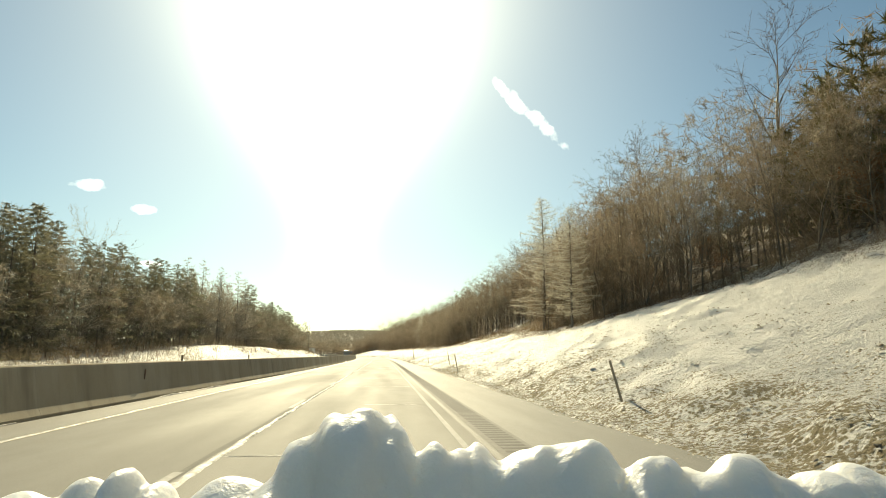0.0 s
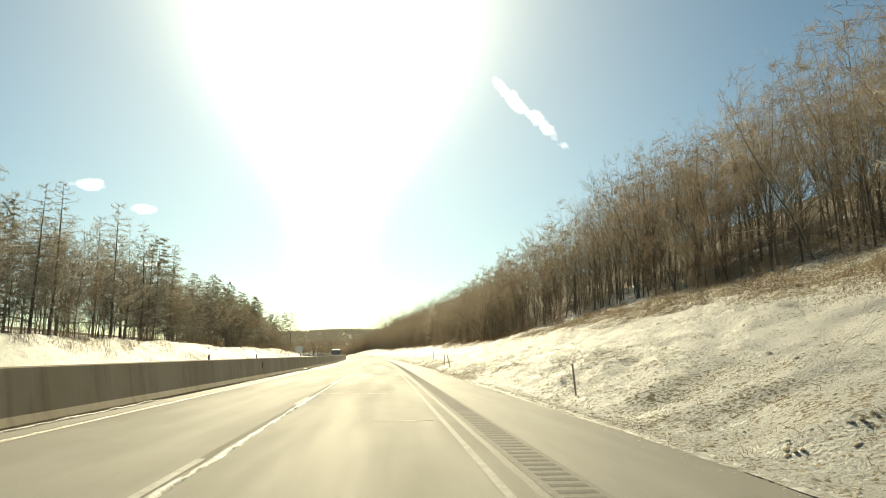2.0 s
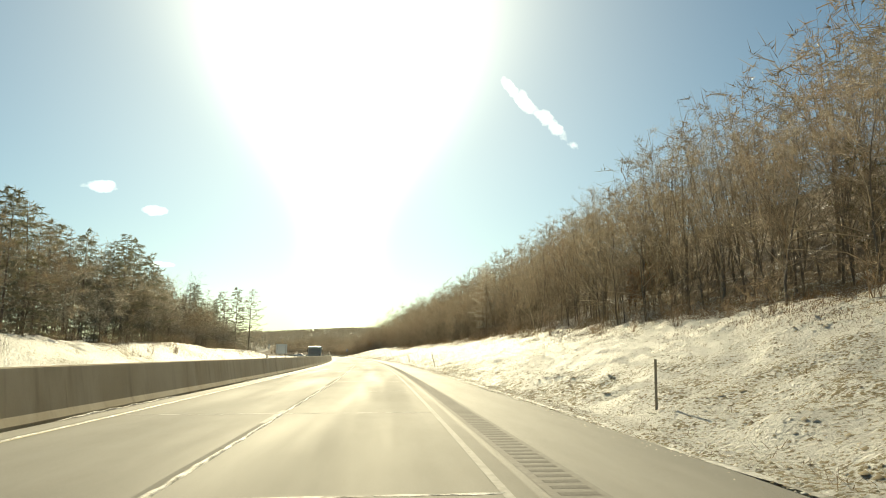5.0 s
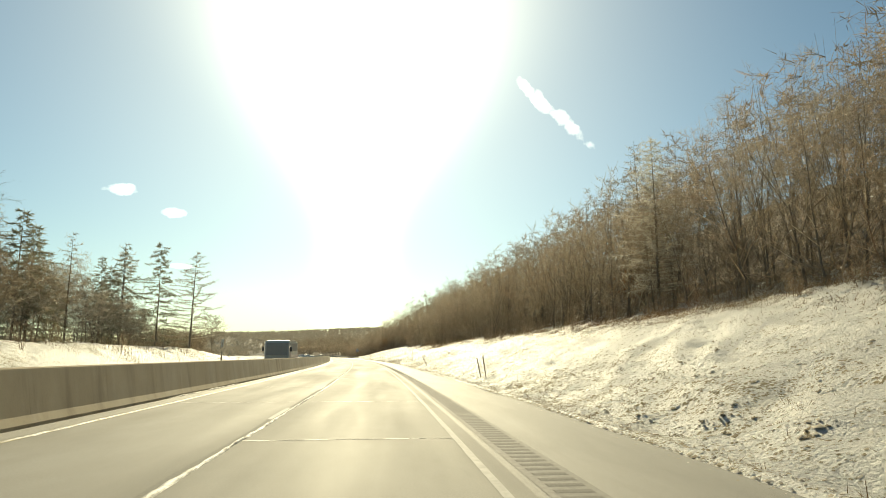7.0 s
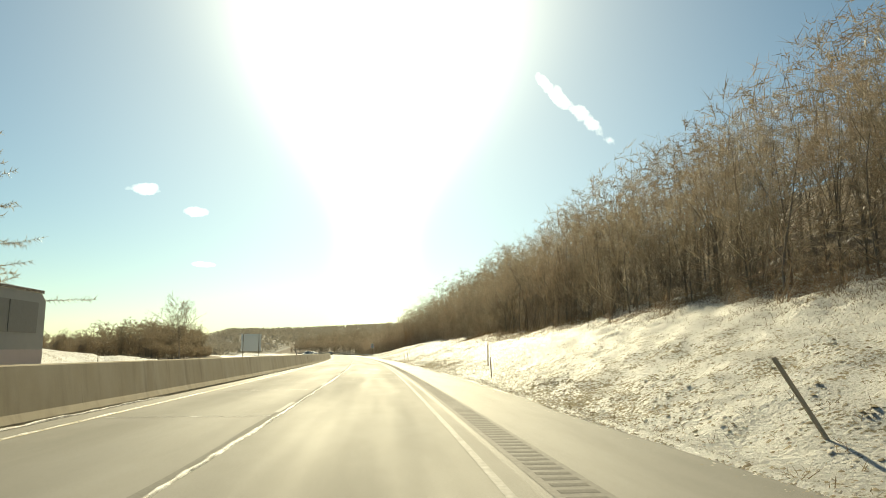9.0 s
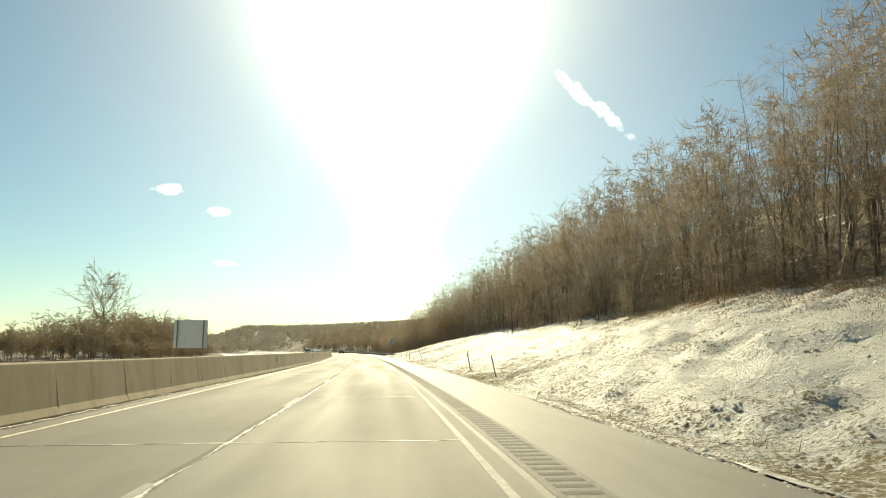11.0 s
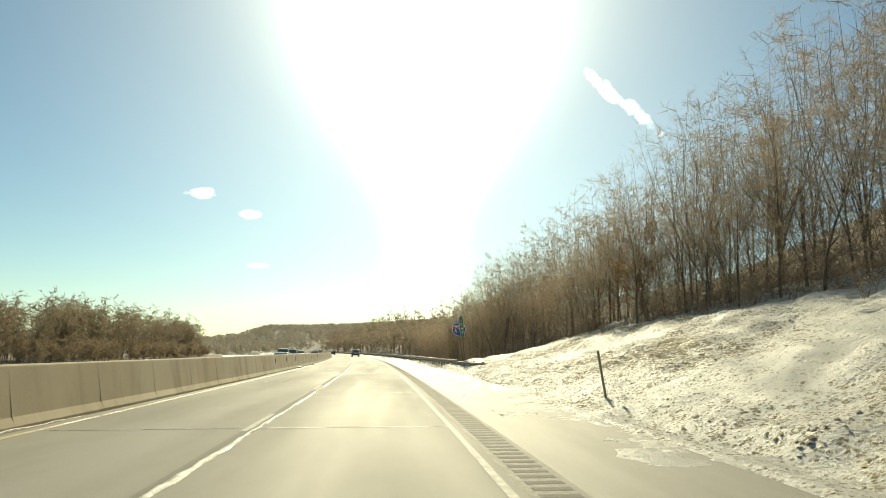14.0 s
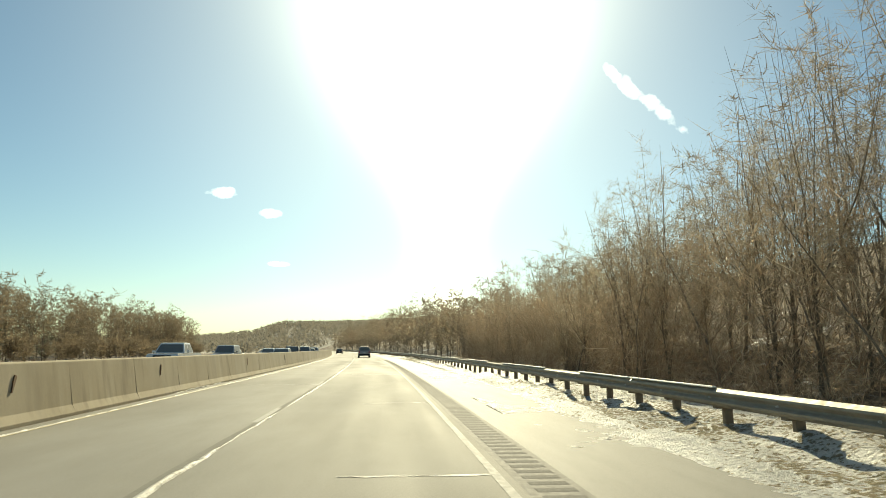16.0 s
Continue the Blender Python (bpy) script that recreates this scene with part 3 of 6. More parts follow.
rs = np.arange(-40, 600, 0.16)
jag = lambda seed, size: waves(rs / size + seed, rs * 0 + seed)
ribbon("lane_slush", rs, LANE_LEFT + 0.15 + 0.10 * (jag(3, 14) - 0.5) + 0.03 * (jag(7, 0.6) - 0.5), (0.05 + 0.12 * jag(11, 1.3) * jag(13, 6) + 0.07 * jag(12, 0.22)) * (1 - 0.2 * ease(100, 200, rs)), 0.006 + 0.035 * jag(17, 0.3), SLUSH,
       "ragged ridge of frozen slush along the lane line", "snow ridge", gaps=((jag(19, 9) < 0.10) & (rs > 330)) | (jag(20, 1.1) < 0.08))
ribbon("inner_slush", rs, YELLOW + 0.03 * (jag(23, 6) - 0.5) + 0.03 * (jag(24, 0.4) - 0.5), 0.06 + 0.09 * jag(29, 0.5) * jag(30, 5), 0.005 + 0.02 * jag(31, 0.3), SLUSH, "thin line of old snow along the inner shoulder", "snow ridge", gaps=jag(32, 5) < 0.18)
ribbon("outer_slush", rs, SHOULDER_EDGE - 0.02 + 0.24 * (jag(37, 4) - 0.5), 0.04 + 0.24 * jag(41, 0.7) * jag(42, 3), 0.018 * jag(43, 0.4), SLUSH, "broken crust of snow along the shoulder's edge", "snow ridge", gaps=(jag(47, 6) < 0.52) | (jag(48, 0.8) < 0.3) | (rs > 430), z0=-0.026)


def verge_crust():
    """Crumbly snow that spreads over the shoulder where the guardrail begins; its edge dips under the asphalt."""
    s, x = np.meshgrid(np.arange(425, 520, 0.13), np.arange(2.6, 4.75, 0.11), indexing="ij")
    far = 1.15 * ease(436, 452, s) * (1 - 0.45 * ease(478, 505, s))
    h = 0.10 * ease(0, 0.9, x - (4.5 - far)) + 0.10 * (waves(s / 1.7, x / 0.9) - 0.5) + 0.07 * (waves(s / 0.5, x / 0.35) - 0.5) + 0.035 * (waves(s / 0.2, x / 0.17) - 0.5) - 0.035
    me = mesh_np("verge_snow", at(s, x, np.clip(h, -0.06, 0.1) - 0.012).reshape(-1, 3), [grid_faces(*s.shape)[:, ::-1]], GROUND, smooth=True)
    me.attributes.new("cover", "FLOAT", "POINT").data.foreach_set("value", (0.14 + 0 * s).astype(np.float32).ravel())
    tagged(new("verge_snow", me), "crumbly snow spread over the shoulder's edge", "snow patch", kind="structure")


verge_crust()
ribbon("barrier_drift", rs, barrier_at(rs) + 0.05, (0.02 + 0.10 * jag(71, 1.0) * jag(72, 4)) * (1 - 0.3 * ease(300, 340, rs)), 0.01 + 0.04 * jag(73, 0.5), SLUSH, "dirty snow along the barrier's foot", "snow ridge", gaps=jag(79, 6) < 0.55)

joint_group = thing("pavement_joints", "snow-filled transverse joints of the concrete slabs", "pavement joint", kind="structure")
rng = random.Random(12)
for k in range(-2, 60):
    js = 9.0 + 9.2 * k + rng.uniform(-0.5, 0.5)
    a, b = rng.choice(((LANE_LEFT + 0.1, LANE_RIGHT), (YELLOW + 0.2, LANE_LEFT), (YELLOW + 0.2, LANE_RIGHT), (-0.5, LANE_RIGHT)))
    xs = np.linspace(a, b, 12)
    wide = np.array([0.015 + 0.05 * rng.random() ** 2 for _ in xs])
    mid = js + np.array([0.03 * rng.random() for _ in xs])
    pts = np.stack((at(mid - wide, xs, 0.0035), at(mid, xs, 0.009), at(mid + wide, xs, 0.0035)), 1)
    part("joint", mesh_np("joint", pts.reshape(-1, 3), [grid_faces(12, 3)[:, ::-1]], SLUSH), SLUSH, joint_group)

strip("lane_seal", np.arange(-40, 600, 0.5), [(LANE_LEFT - 0.04 + 0.05 * waves(np.arange(-40, 600, 0.5) / 2, np.arange(-40, 600, 0.5) * 0), 0.002), (LANE_LEFT + 0.06 + 0.06 * waves(np.arange(-40, 600, 0.5) / 1.3 + 40, np.arange(-40, 600, 0.5) * 0), 0.002)], TAR, label="dark sealed seam between the two lanes", category="pavement joint")

# milled rumble strip in the shoulder
strip("rumble_band", line_s, [(LANE_RIGHT + 0.42 - 0.26 * ease(330, 400, line_s), 0.001), (LANE_RIGHT + 1.02 - 0.26 * ease(330, 400, line_s), 0.001)], m_plain("worn_asphalt", (0.17, 0.16, 0.14), 0.8, 0, 0.25, 6), label="darker milled strip of the shoulder", category="road shoulder")
gk = np.arange(0, 560, 0.32)
gx0 = LANE_RIGHT + 0.52 - 0.26 * ease(330, 400, gk)
gx1 = gx0 + 0.42
box = np.stack([at(gk + ds, x, z) for ds, x, z in ((-0.09, gx0, 0.002), (-0.09, gx1, 0.002), (0.09, gx1, 0.002), (0.09, gx0, 0.002), (-0.05, gx0 + 0.02, 0.005), (-0.05, gx1 - 0.02, 0.005), (0.05, gx1 - 0.02, 0.005), (0.05, gx0 + 0.02, 0.005))], 1)
o = np.arange(len(gk))[:, None] * 8
gf = np.concatenate([o + np.array(q) for q in ((4, 5, 6, 7), (0, 1, 5, 4), (1, 2, 6, 5), (2, 3, 7, 6), (3, 0, 4, 7))])
tagged(new("rumble_grooves", mesh_np("rumble_grooves", box.reshape(-1, 3), [gf], GROOVE)), "row of dark milled rumble grooves", "rumble strip", kind="stuff")


# ---- concrete barrier ----
SEG = 3.66
PROFILE = [(0.0, 0.0), (0.0, 0.07), (-0.085, 0.23), (-0.235, 1.12), (-0.255, 1.15), (-0.385, 1.15), (-0.405, 1.12), (-0.555, 0.23), (-0.64, 0.07), (-0.64, 0.0)]


def barrier():
    top = thing("median_barrier", "stained precast concrete median barrier along the highway", "barrier", kind="structure")
    bm = bm_extrude(PROFILE, 0.001, SEG - 0.001, "y", bevel=0.002)
    # drain slots cut as dark recesses at the foot
    first = part("barrier_segment", bm, CONCRETE, top)
    mesh = first.data
    other = part("barrier_segment", bm_extrude(PROFILE, 0.007, SEG - 0.007, "y", bevel=0.008), CONCRETE, top)
    wide = other.data
    bpy.data.objects.remove(other)
    for k in range(190):
        s = -18 + SEG * k
        ob = first if k == 0 else new("barrier_segment", mesh if s < 335 else wide)
        ob.parent = top
        x = float(barrier_at(s + SEG / 2))
        slope = float(barrier_at(s + SEG) - barrier_at(s)) / SEG
        ob.matrix_world = stand(s, float(barrier_at(s)), -0.01, -math.degrees(slope) + (0.1 * math.sin(k * 2.3) if s > 335 else 0))
    # small reflectors standing on the wall and rust-stained lifting marks on it
    for s in (25, 36, 87, 97, 117, 192, 240, 330):
        x = float(barrier_at(s)) - 0.32
        ob = part("reflector", bm_box(-0.035, -0.015, 0.0, 0.035, 0.015, 0.22, 0.008), POST_WOOD, top, "small brown reflector plate")
        ob.matrix_world = stand(s, x, 1.14)
    for s in (3, 21, 60, 98, 340, 374, 402, 431, 462.5, 468.2, 474, 483.4, 489.6, 492.2, 500, 513, 527):
        x = float(barrier_at(s))
        bm = bm_extrude([(-0.02, 0.0), (0.02, 0.0), (0.17, 0.24), (0.20, 0.30), (0.14, 0.32), (0.10, 0.26)], -0.012, 0.012, "x", bevel=0.004)
        ob = part("bracket", bm, m_brown, top, "rusty bracket")
        ob.matrix_world = stand(s, x - 0.135, 0.60, 0, -9.6)
    for s in (116, 117.2, 474.5, 488.3):
        bm = bmesh.new()
        bmesh.ops.create_icosphere(bm, subdivisions=4, radius=1.0)
        for v in bm.verts:
            k = 1 + 0.45 * noise.noise(v.co * 2.1 + Vector((s, 0, 0))) + 0.18 * noise.noise(v.co * 6.0 + Vector((0, s, 0)))
            v.co = Vector((0.06 + v.co.x * 0.17 * k, v.co.y * 0.42 * k, 0.02 + v.co.z * 0.11 * k))
        ob = new("snow_lump", bpy.data.meshes.new("snow_lump"))
        bm.to_mesh(ob.data)
        bm.free()
        ob.data.materials.append(SNOW)
        ob.data.polygons.foreach_set("use_smooth", np.full(len(ob.data.polygons), True))
        ob.matrix_world = stand(s, float(barrier_at(s)) + 0.1, 0.0)
        tagged(ob, "lumpy frozen snow heap at the barrier's foot", "snow heap", "snow heaps at the barrier")


m_brown = m_plain("rust_stain", (0.16, 0.09, 0.045), 0.8, 0, 0.3, 20)
barrier()


# ---- guardrail ----
RAIL_X, RAIL_S, RAIL_STEP = 5.95, 460.2, 1.905


def guardrail():
    top = thing("guardrail", "galvanised steel guardrail on blocked-out posts", "guardrail", kind="structure")
    w = [(0.0, 0.0), (-0.02, 0.02), (-0.075, 0.055), (-0.08, 0.09), (-0.02, 0.135), (-0.01, 0.155), (-0.02, 0.175), (-0.08, 0.22), (-0.075, 0.255), (-0.02, 0.29), (0.0, 0.31)]
    outline = w + [(x + 0.012, z) for x, z in w[::-1]]
    beam = part("beam", bm_extrude(outline, 0.0, 3.84, "y"), RAIL, top)
    post = part("post", bm_box(-0.05, -0.05, -0.55, 0.10, 0.05, 0.68, 0.012), POST_WOOD, top)
    block = part("block", bm_box(-0.21, -0.07, 0.36, -0.052, 0.07, 0.72, 0.012), POST_WOOD, top)
    bolt = part("bolt", bm_rod((-0.02, 0, 0.155), (-0.05, 0, 0.155), 0.02, 0.014, 8), STEEL, top)
    cap = part("snow_cap", bm_box(-0.08, -0.02, 0.0, 0.015, 3.7, 0.03, 0.014), SNOW, top, "line of snow on the rail")
    flare = lambda s: 1.35 * (1 - ramp(RAIL_S, RAIL_S + 14, s)) ** 2
    for k in range(96):
        s = RAIL_S + 3.81 * k
        x = RAIL_X + float(flare(s))
        ob = beam if k == 0 else part("beam", beam.data, RAIL, top)
        turn = math.degrees(math.atan2(float(flare(s) - flare(s + 3.81)), 3.81))
        z = 0.40 - 0.12 * float(1 - ramp(RAIL_S, RAIL_S + 8, s))
        ob.matrix_world = stand(s, x - 0.205, z, turn)
        if k % 3 != 1:
            o2 = cap if k == 0 else part("snow_cap", cap.data, SNOW, top, "line of snow on the rail")
            o2.matrix_world = stand(s, x - 0.20, z + 0.312, turn)
        for j in (0, 1):
            p = s + RAIL_STEP * j + 0.05
            px = RAIL_X + float(flare(p))
            o3, o4, o5 = (post, block, bolt) if k + j == 0 else (part("post", post.data, POST_WOOD, top), part("block", block.data, POST_WOOD, top), part("bolt", bolt.data, STEEL, top))
            o3.matrix_world = stand(p, px, 0.0, 0, 0, random.Random(k).uniform(-1.5, 1.5))
            o4.matrix_world = stand(p, px, z - 0.40, 0)
            o5.matrix_world = stand(p, px - 0.26, z, 0)
    nose = bmesh.new()
    bmesh.ops.create_cone(nose, cap_ends=True, segments=16, radius1=0.17, radius2=0.17, depth=0.31, matrix=Matrix.Translation((0.1, -0.02, 0.155)))
    ob = part("end_terminal", nose, STEEL, top, "rounded steel end piece")
    ob.matrix_world = stand(RAIL_S, RAIL_X + float(flare(RAIL_S)) - 0.19, 0.28)


guardrail()


# ---- delineator posts ----
def delineators():
    bm = bm_box(-0.024, -0.02, -0.35, 0.024, 0.02, 1.04, 0.007)
    first = thing("delineator_post", "weathered brown roadside marker post in the snow", "marker post", "marker posts along the shoulder")
    part("post", bm, MARKER, first)
    rows = [(14.8, 5.65, -15, 0, 1.1), (46.3, 5.4, -11, 0, 1.25), (58.2, 6.0, -9, 0, 1.1), (78, 5.5, -5, 0, 1), (114.4, 5.75, -13, -8, 1.12), (117.8, 5.65, -2, 0, 1), (147, 7.2, 1, 0, 1.4), (163, 5.7, 2, 0, 1),
            (211, 5.65, -14, 0, 1.12), (243.6, 5.7, -9, 4, 1.05), (245.5, 5.75, -12, 4, 1.05), (278, 5.8, -26, -10, 1.15), (302, 5.7, -3, 0, 1), (310, 7.0, 0, 0, 1.3), (361.0, 5.7, -12, -4, 1.05),
            (370.8, 5.95, -10, -3, 1.15), (404, 5.8, -19, -4, 1.2), (421.5, 5.7, -2, 0, 1), (436, 5.7, -8, 0, 1.15), (322, -21.2, 0, 0, 0.9)]
    for k, (s, x, lean, tip, size) in enumerate(rows):
        m = stand(s, x, float(ground_z(s, x)), 0, lean, tip, size)
        if k == 0:
            first.matrix_world = m
        else:
            ob = copy_thing(first, Matrix.Identity(4))
            ob.matrix_world = m


delineators()


# ---- signs ----
def text_mesh(words, size, mat, name, parent, x, y, z, wide=1.0):
    cu = bpy.data.curves.new(name, "FONT")
    cu.body, cu.size, cu.align_x, cu.align_y, cu.extrude = words, size, "CENTER", "CENTER", 0.001
    tmp = bpy.data.objects.new(name, cu)
    me = bpy.data.meshes.new_from_object(tmp)
    bpy.data.objects.remove(tmp)
    me.transform(pose(x, y, z, 90, 0, 0) @ Matrix.Diagonal((wide, 1, 1, 1)))
    me.materials.clear()
    me.materials.append(mat)
    return part(name, me, mat, parent)


def route_sign(s, x):
    g = float(ground_z(s, x))
    top = thing("route_sign", "blue and red route shield under a blue plate on post", "road sign", m=stand(s, x, g + 0.42, 0, -7))
    part("post", bm_box(-0.05, -0.03, -0.95, 0.05, 0.03, 2.95, 0.008), POST_WOOD, top)
    plate = part("direction_plate", bm_box(-0.40, -0.055, 2.72, 0.40, -0.04, 3.06, 0.004), SIGN_WHITE, top, "blue plate with a white border")
    part("field", bm_box(-0.38, -0.060, 2.74, 0.38, -0.056, 3.04), SIGN_BLUE, plate)
    text_mesh("SOUTH", 0.25, SIGN_WHITE, "lettering", plate, 0, -0.063, 2.89, 0.84)
    shape = [(-0.50, 0.30), (-0.46, 0.46), (-0.25, 0.44), (0.0, 0.50), (0.25, 0.44), (0.46, 0.46), (0.50, 0.30), (0.50, 0.05), (0.40, -0.22), (0.20, -0.42), (0.0, -0.54), (-0.20, -0.42), (-0.40, -0.22), (-0.50, 0.05)]
    put = lambda k: [(u * k * 1.14, v * k * 0.88 + 2.25) for u, v in shape]
    shield = part("shield", bm_extrude(put(1.0), -0.055, -0.04, "y"), SIGN_WHITE, top, "route shield with a white border")
    part("field", bm_extrude([p for p in put(0.94) if p[1] < 2.25 + 0.255], -0.060, -0.056, "y"), SIGN_BLUE, shield)
    part("crown", bm_extrude([(-0.50, 2.52), (0.50, 2.52), (0.49, 2.625), (0.268, 2.607), (0.0, 2.655), (-0.268, 2.607), (-0.49, 2.625)], -0.062, -0.0565, "y"), SIGN_RED, shield)
    part("word_bar", bm_box(-0.25, -0.065, 2.555, 0.25, -0.0625, 2.59), SIGN_WHITE, shield)
    for k, d in enumerate("476"):
        text_mesh(d, 0.47, SIGN_WHITE, "numeral", shield, -0.31 + 0.31 * k, -0.064, 2.26, 1.1)


def mile_sign(s, x):
    g = float(ground_z(s, x))
    top = thing("mile_marker", "tall narrow green mile marker plate on a thin post", "road sign", m=stand(s, x, g + 0.35, 0, -5.5))
    part("post", bm_box(-0.035, -0.02, -0.75, 0.035, 0.02, 2.9, 0.006), POST_WOOD, top)
    plate = part("plate", bm_box(-0.155, -0.04, 1.55, 0.155, -0.022, 3.15, 0.004), SIGN_WHITE, top, "green plate with a white border")
    part("field", bm_box(-0.142, -0.045, 1.562, 0.142, -0.041, 3.138), SIGN_GREEN, plate)
    text_mesh("MILE", 0.12, SIGN_WHITE, "lettering", plate, 0, -0.048, 3.04)
    for k, d in enumerate("1047"):
        text_mesh(d, 0.34, SIGN_WHITE, "numeral", plate, 0, -0.048, 2.80 - 0.315 * k - (0.06 if k == 3 else 0))
    part("rule", bm_box(-0.14, -0.048, 1.945, 0.14, -0.046, 1.958), SIGN_WHITE, plate)


route_sign(473.1, 7.2)
mile_sign(469.1, 6.78)


def back_sign(s, x):
    """A large guide sign that faces the other way."""
    g = float(ground_z(s, x))
    top = thing("guide_sign", "pale grey back of a large roadside sign on two posts", "road sign", m=stand(s, x, g, -4))
    for px in (-1.75, 1.75):
        part("post", bm_box(px - 0.06, -0.20, -0.5, px + 0.06, -0.05, 5.45 - g, 0.01), POST_WOOD, top, "brown post")
    for k in range(6):
        part("panel", bm_box(-2.25 + 0.75 * k + 0.004, -0.03, 1.67 - g, -2.25 + 0.75 * k + 0.746, 0.02, 5.5 - g, 0.008), PANEL_GREY, top)
    for z in (2.2 - g, 3.6 - g, 5.0 - g):
        part("stiffener", bm_box(-2.2, -0.048, z - 0.03, 2.2, -0.031, z + 0.03), PANEL_GREY, top)


back_sign(421.3, -24.5)


def far_marker(s, x):
    """A mile marker for the other direction, seen from behind."""
    g = float(ground_z(s, x))
    top = thing("mile_marker", "dark back of a narrow roadside marker plate", "road sign", m=stand(s, x, g, 55, 3))
    part("post", bm_box(-0.03, -0.02, -0.4, 0.03, 0.02, 3.4 - g, 0.005), POST_WOOD, top)
    part("plate", bm_box(-0.22, 0.022, 2.55 - g, 0.22, 0.036, 3.8 - g, 0.004), PANEL_GREY, top, "dull metal plate")


far_marker(312, -22.2)


# ---- trees ----
def cones(segs):
    """Three-sided tapered sticks: rows of x0 y0 z0 x1 y1 z1 r0 r1. Those that end in a point have no end face.
    Where r1 is -1 the stick is a single narrow blade, for the finest twigs."""
    segs = np.asarray(segs, float).reshape(-1, 8)
    a, b, r0, r1 = segs[:, 0:3], segs[:, 3:6], segs[:, 6], segs[:, 7]
    d = b - a
    d = d / np.maximum(np.linalg.norm(d, axis=1, keepdims=True), 1e-6)
    up = np.where(np.abs(d[:, 2:3]) > 0.9, np.array([[1.0, 0, 0]]), np.array([[0, 0, 1.0]]))
    u = np.cross(d, up)
    u /= np.maximum(np.linalg.norm(u, axis=1, keepdims=True), 1e-6)
    v = np.cross(d, u)
    ring = lambda c, r: [c + r[:, None] * (math.cos(k * 2.0944) * u + math.sin(k * 2.0944) * v) for k in range(3)]
    blade, tip = r1 < -0.5, (r1 < 1e-5) & (r1 > -0.5)
    st, sq, sb = np.where(tip)[0], np.where(~tip & ~blade)[0], np.where(blade)[0]
    lo, hi = ring(a, r0), ring(b, r1)
    vt = np.stack([lo[0][st], lo[1][st], lo[2][st], b[st]], 1).reshape(-1, 3)
    vq = np.stack([lo[0][sq], lo[1][sq], lo[2][sq], hi[0][sq], hi[1][sq], hi[2][sq]], 1).reshape(-1, 3)
    i = np.arange(len(st))[:, None] * 4
    tris = np.concatenate([i + np.array(f) for f in ((0, 1, 3), (1, 2, 3), (2, 0, 3))]) if len(st) else np.zeros((0, 3), int)
    j = np.arange(len(sq))[:, None] * 6 + len(vt)
    quads = np.concatenate([j + np.array(f) for f in ((0, 1, 4, 3), (1, 2, 5, 4), (2, 0, 3, 5))]) if len(sq) else np.zeros((0, 4), int)
    w = np.cos(np.arange(len(sb)) * 2.4)[:, None] * u[sb] + np.sin(np.arange(len(sb)) * 2.4)[:, None] * v[sb]
    vb = np.stack([a[sb] - w * r0[sb, None], a[sb] + w * r0[sb, None], b[sb]], 1).reshape(-1, 3)
    tb = np.arange(len(sb) * 3).reshape(-1, 3) + len(vt) + len(vq)
    return np.concatenate((vt, vq, vb)), np.concatenate((tris, tb)), quads


def unit(v):
    return v / max(1e-9, math.sqrt(float(v @ v)))


def grow(rs, p, d, length, r, parts, bend=0.12, lift=0.0, r_end=0.0):
    """A wandering stick in several parts. Returns its joints."""
    out, pts, q = [], [p], p
    step = length / parts
    for k in range(parts):
        d = unit(d + rs.normal(0, bend, 3) + np.array((0, 0, lift)))
        n = q + d * step
        ra = r + (r_end - r) * k / parts
        rb = r + (r_end - r) * (k + 1) / parts
        out.append((*q, *n, ra, rb if k < parts - 1 or r_end > 0 else 0.0))
        q = n
        pts.append(q)
    return out, pts, d


def between(pts, f):
    k = min(int(f * (len(pts) - 1)), len(pts) - 2)
    u = f * (len(pts) - 1) - k
    return pts[k] * (1 - u) + pts[k + 1] * u, unit(pts[k + 1] - pts[k])


def spread(rs, d, angle):
    a = rs.normal(0, 1, 3)
    a = unit(a - d * float(a @ d))
    return unit(d * math.cos(angle) + a * math.sin(angle))


def tube(pts, radii, n=6):
    """A joined tapered trunk through the points."""
    pts = np.array(pts)
    rings = []
    for k in range(len(pts)):
        d = unit(pts[min(k + 1, len(pts) - 1)] - pts[max(k - 1, 0)])
        u = unit(np.cross(d, (0.31, 0.95, 0.02)))
        v = np.cross(d, u)
        rings.append([pts[k] + radii[k] * (math.cos(6.2832 * j / n) * u + math.sin(6.2832 * j / n) * v) for j in range(n)])
    v = np.array(rings).reshape(-1, 3)
    q = [(r * n + j, r * n + (j + 1) % n, (r + 1) * n + (j + 1) % n, (r + 1) * n + j) for r in range(len(pts) - 1) for j in range(n)]
    return v, np.zeros((0, 3), int), np.array(q)


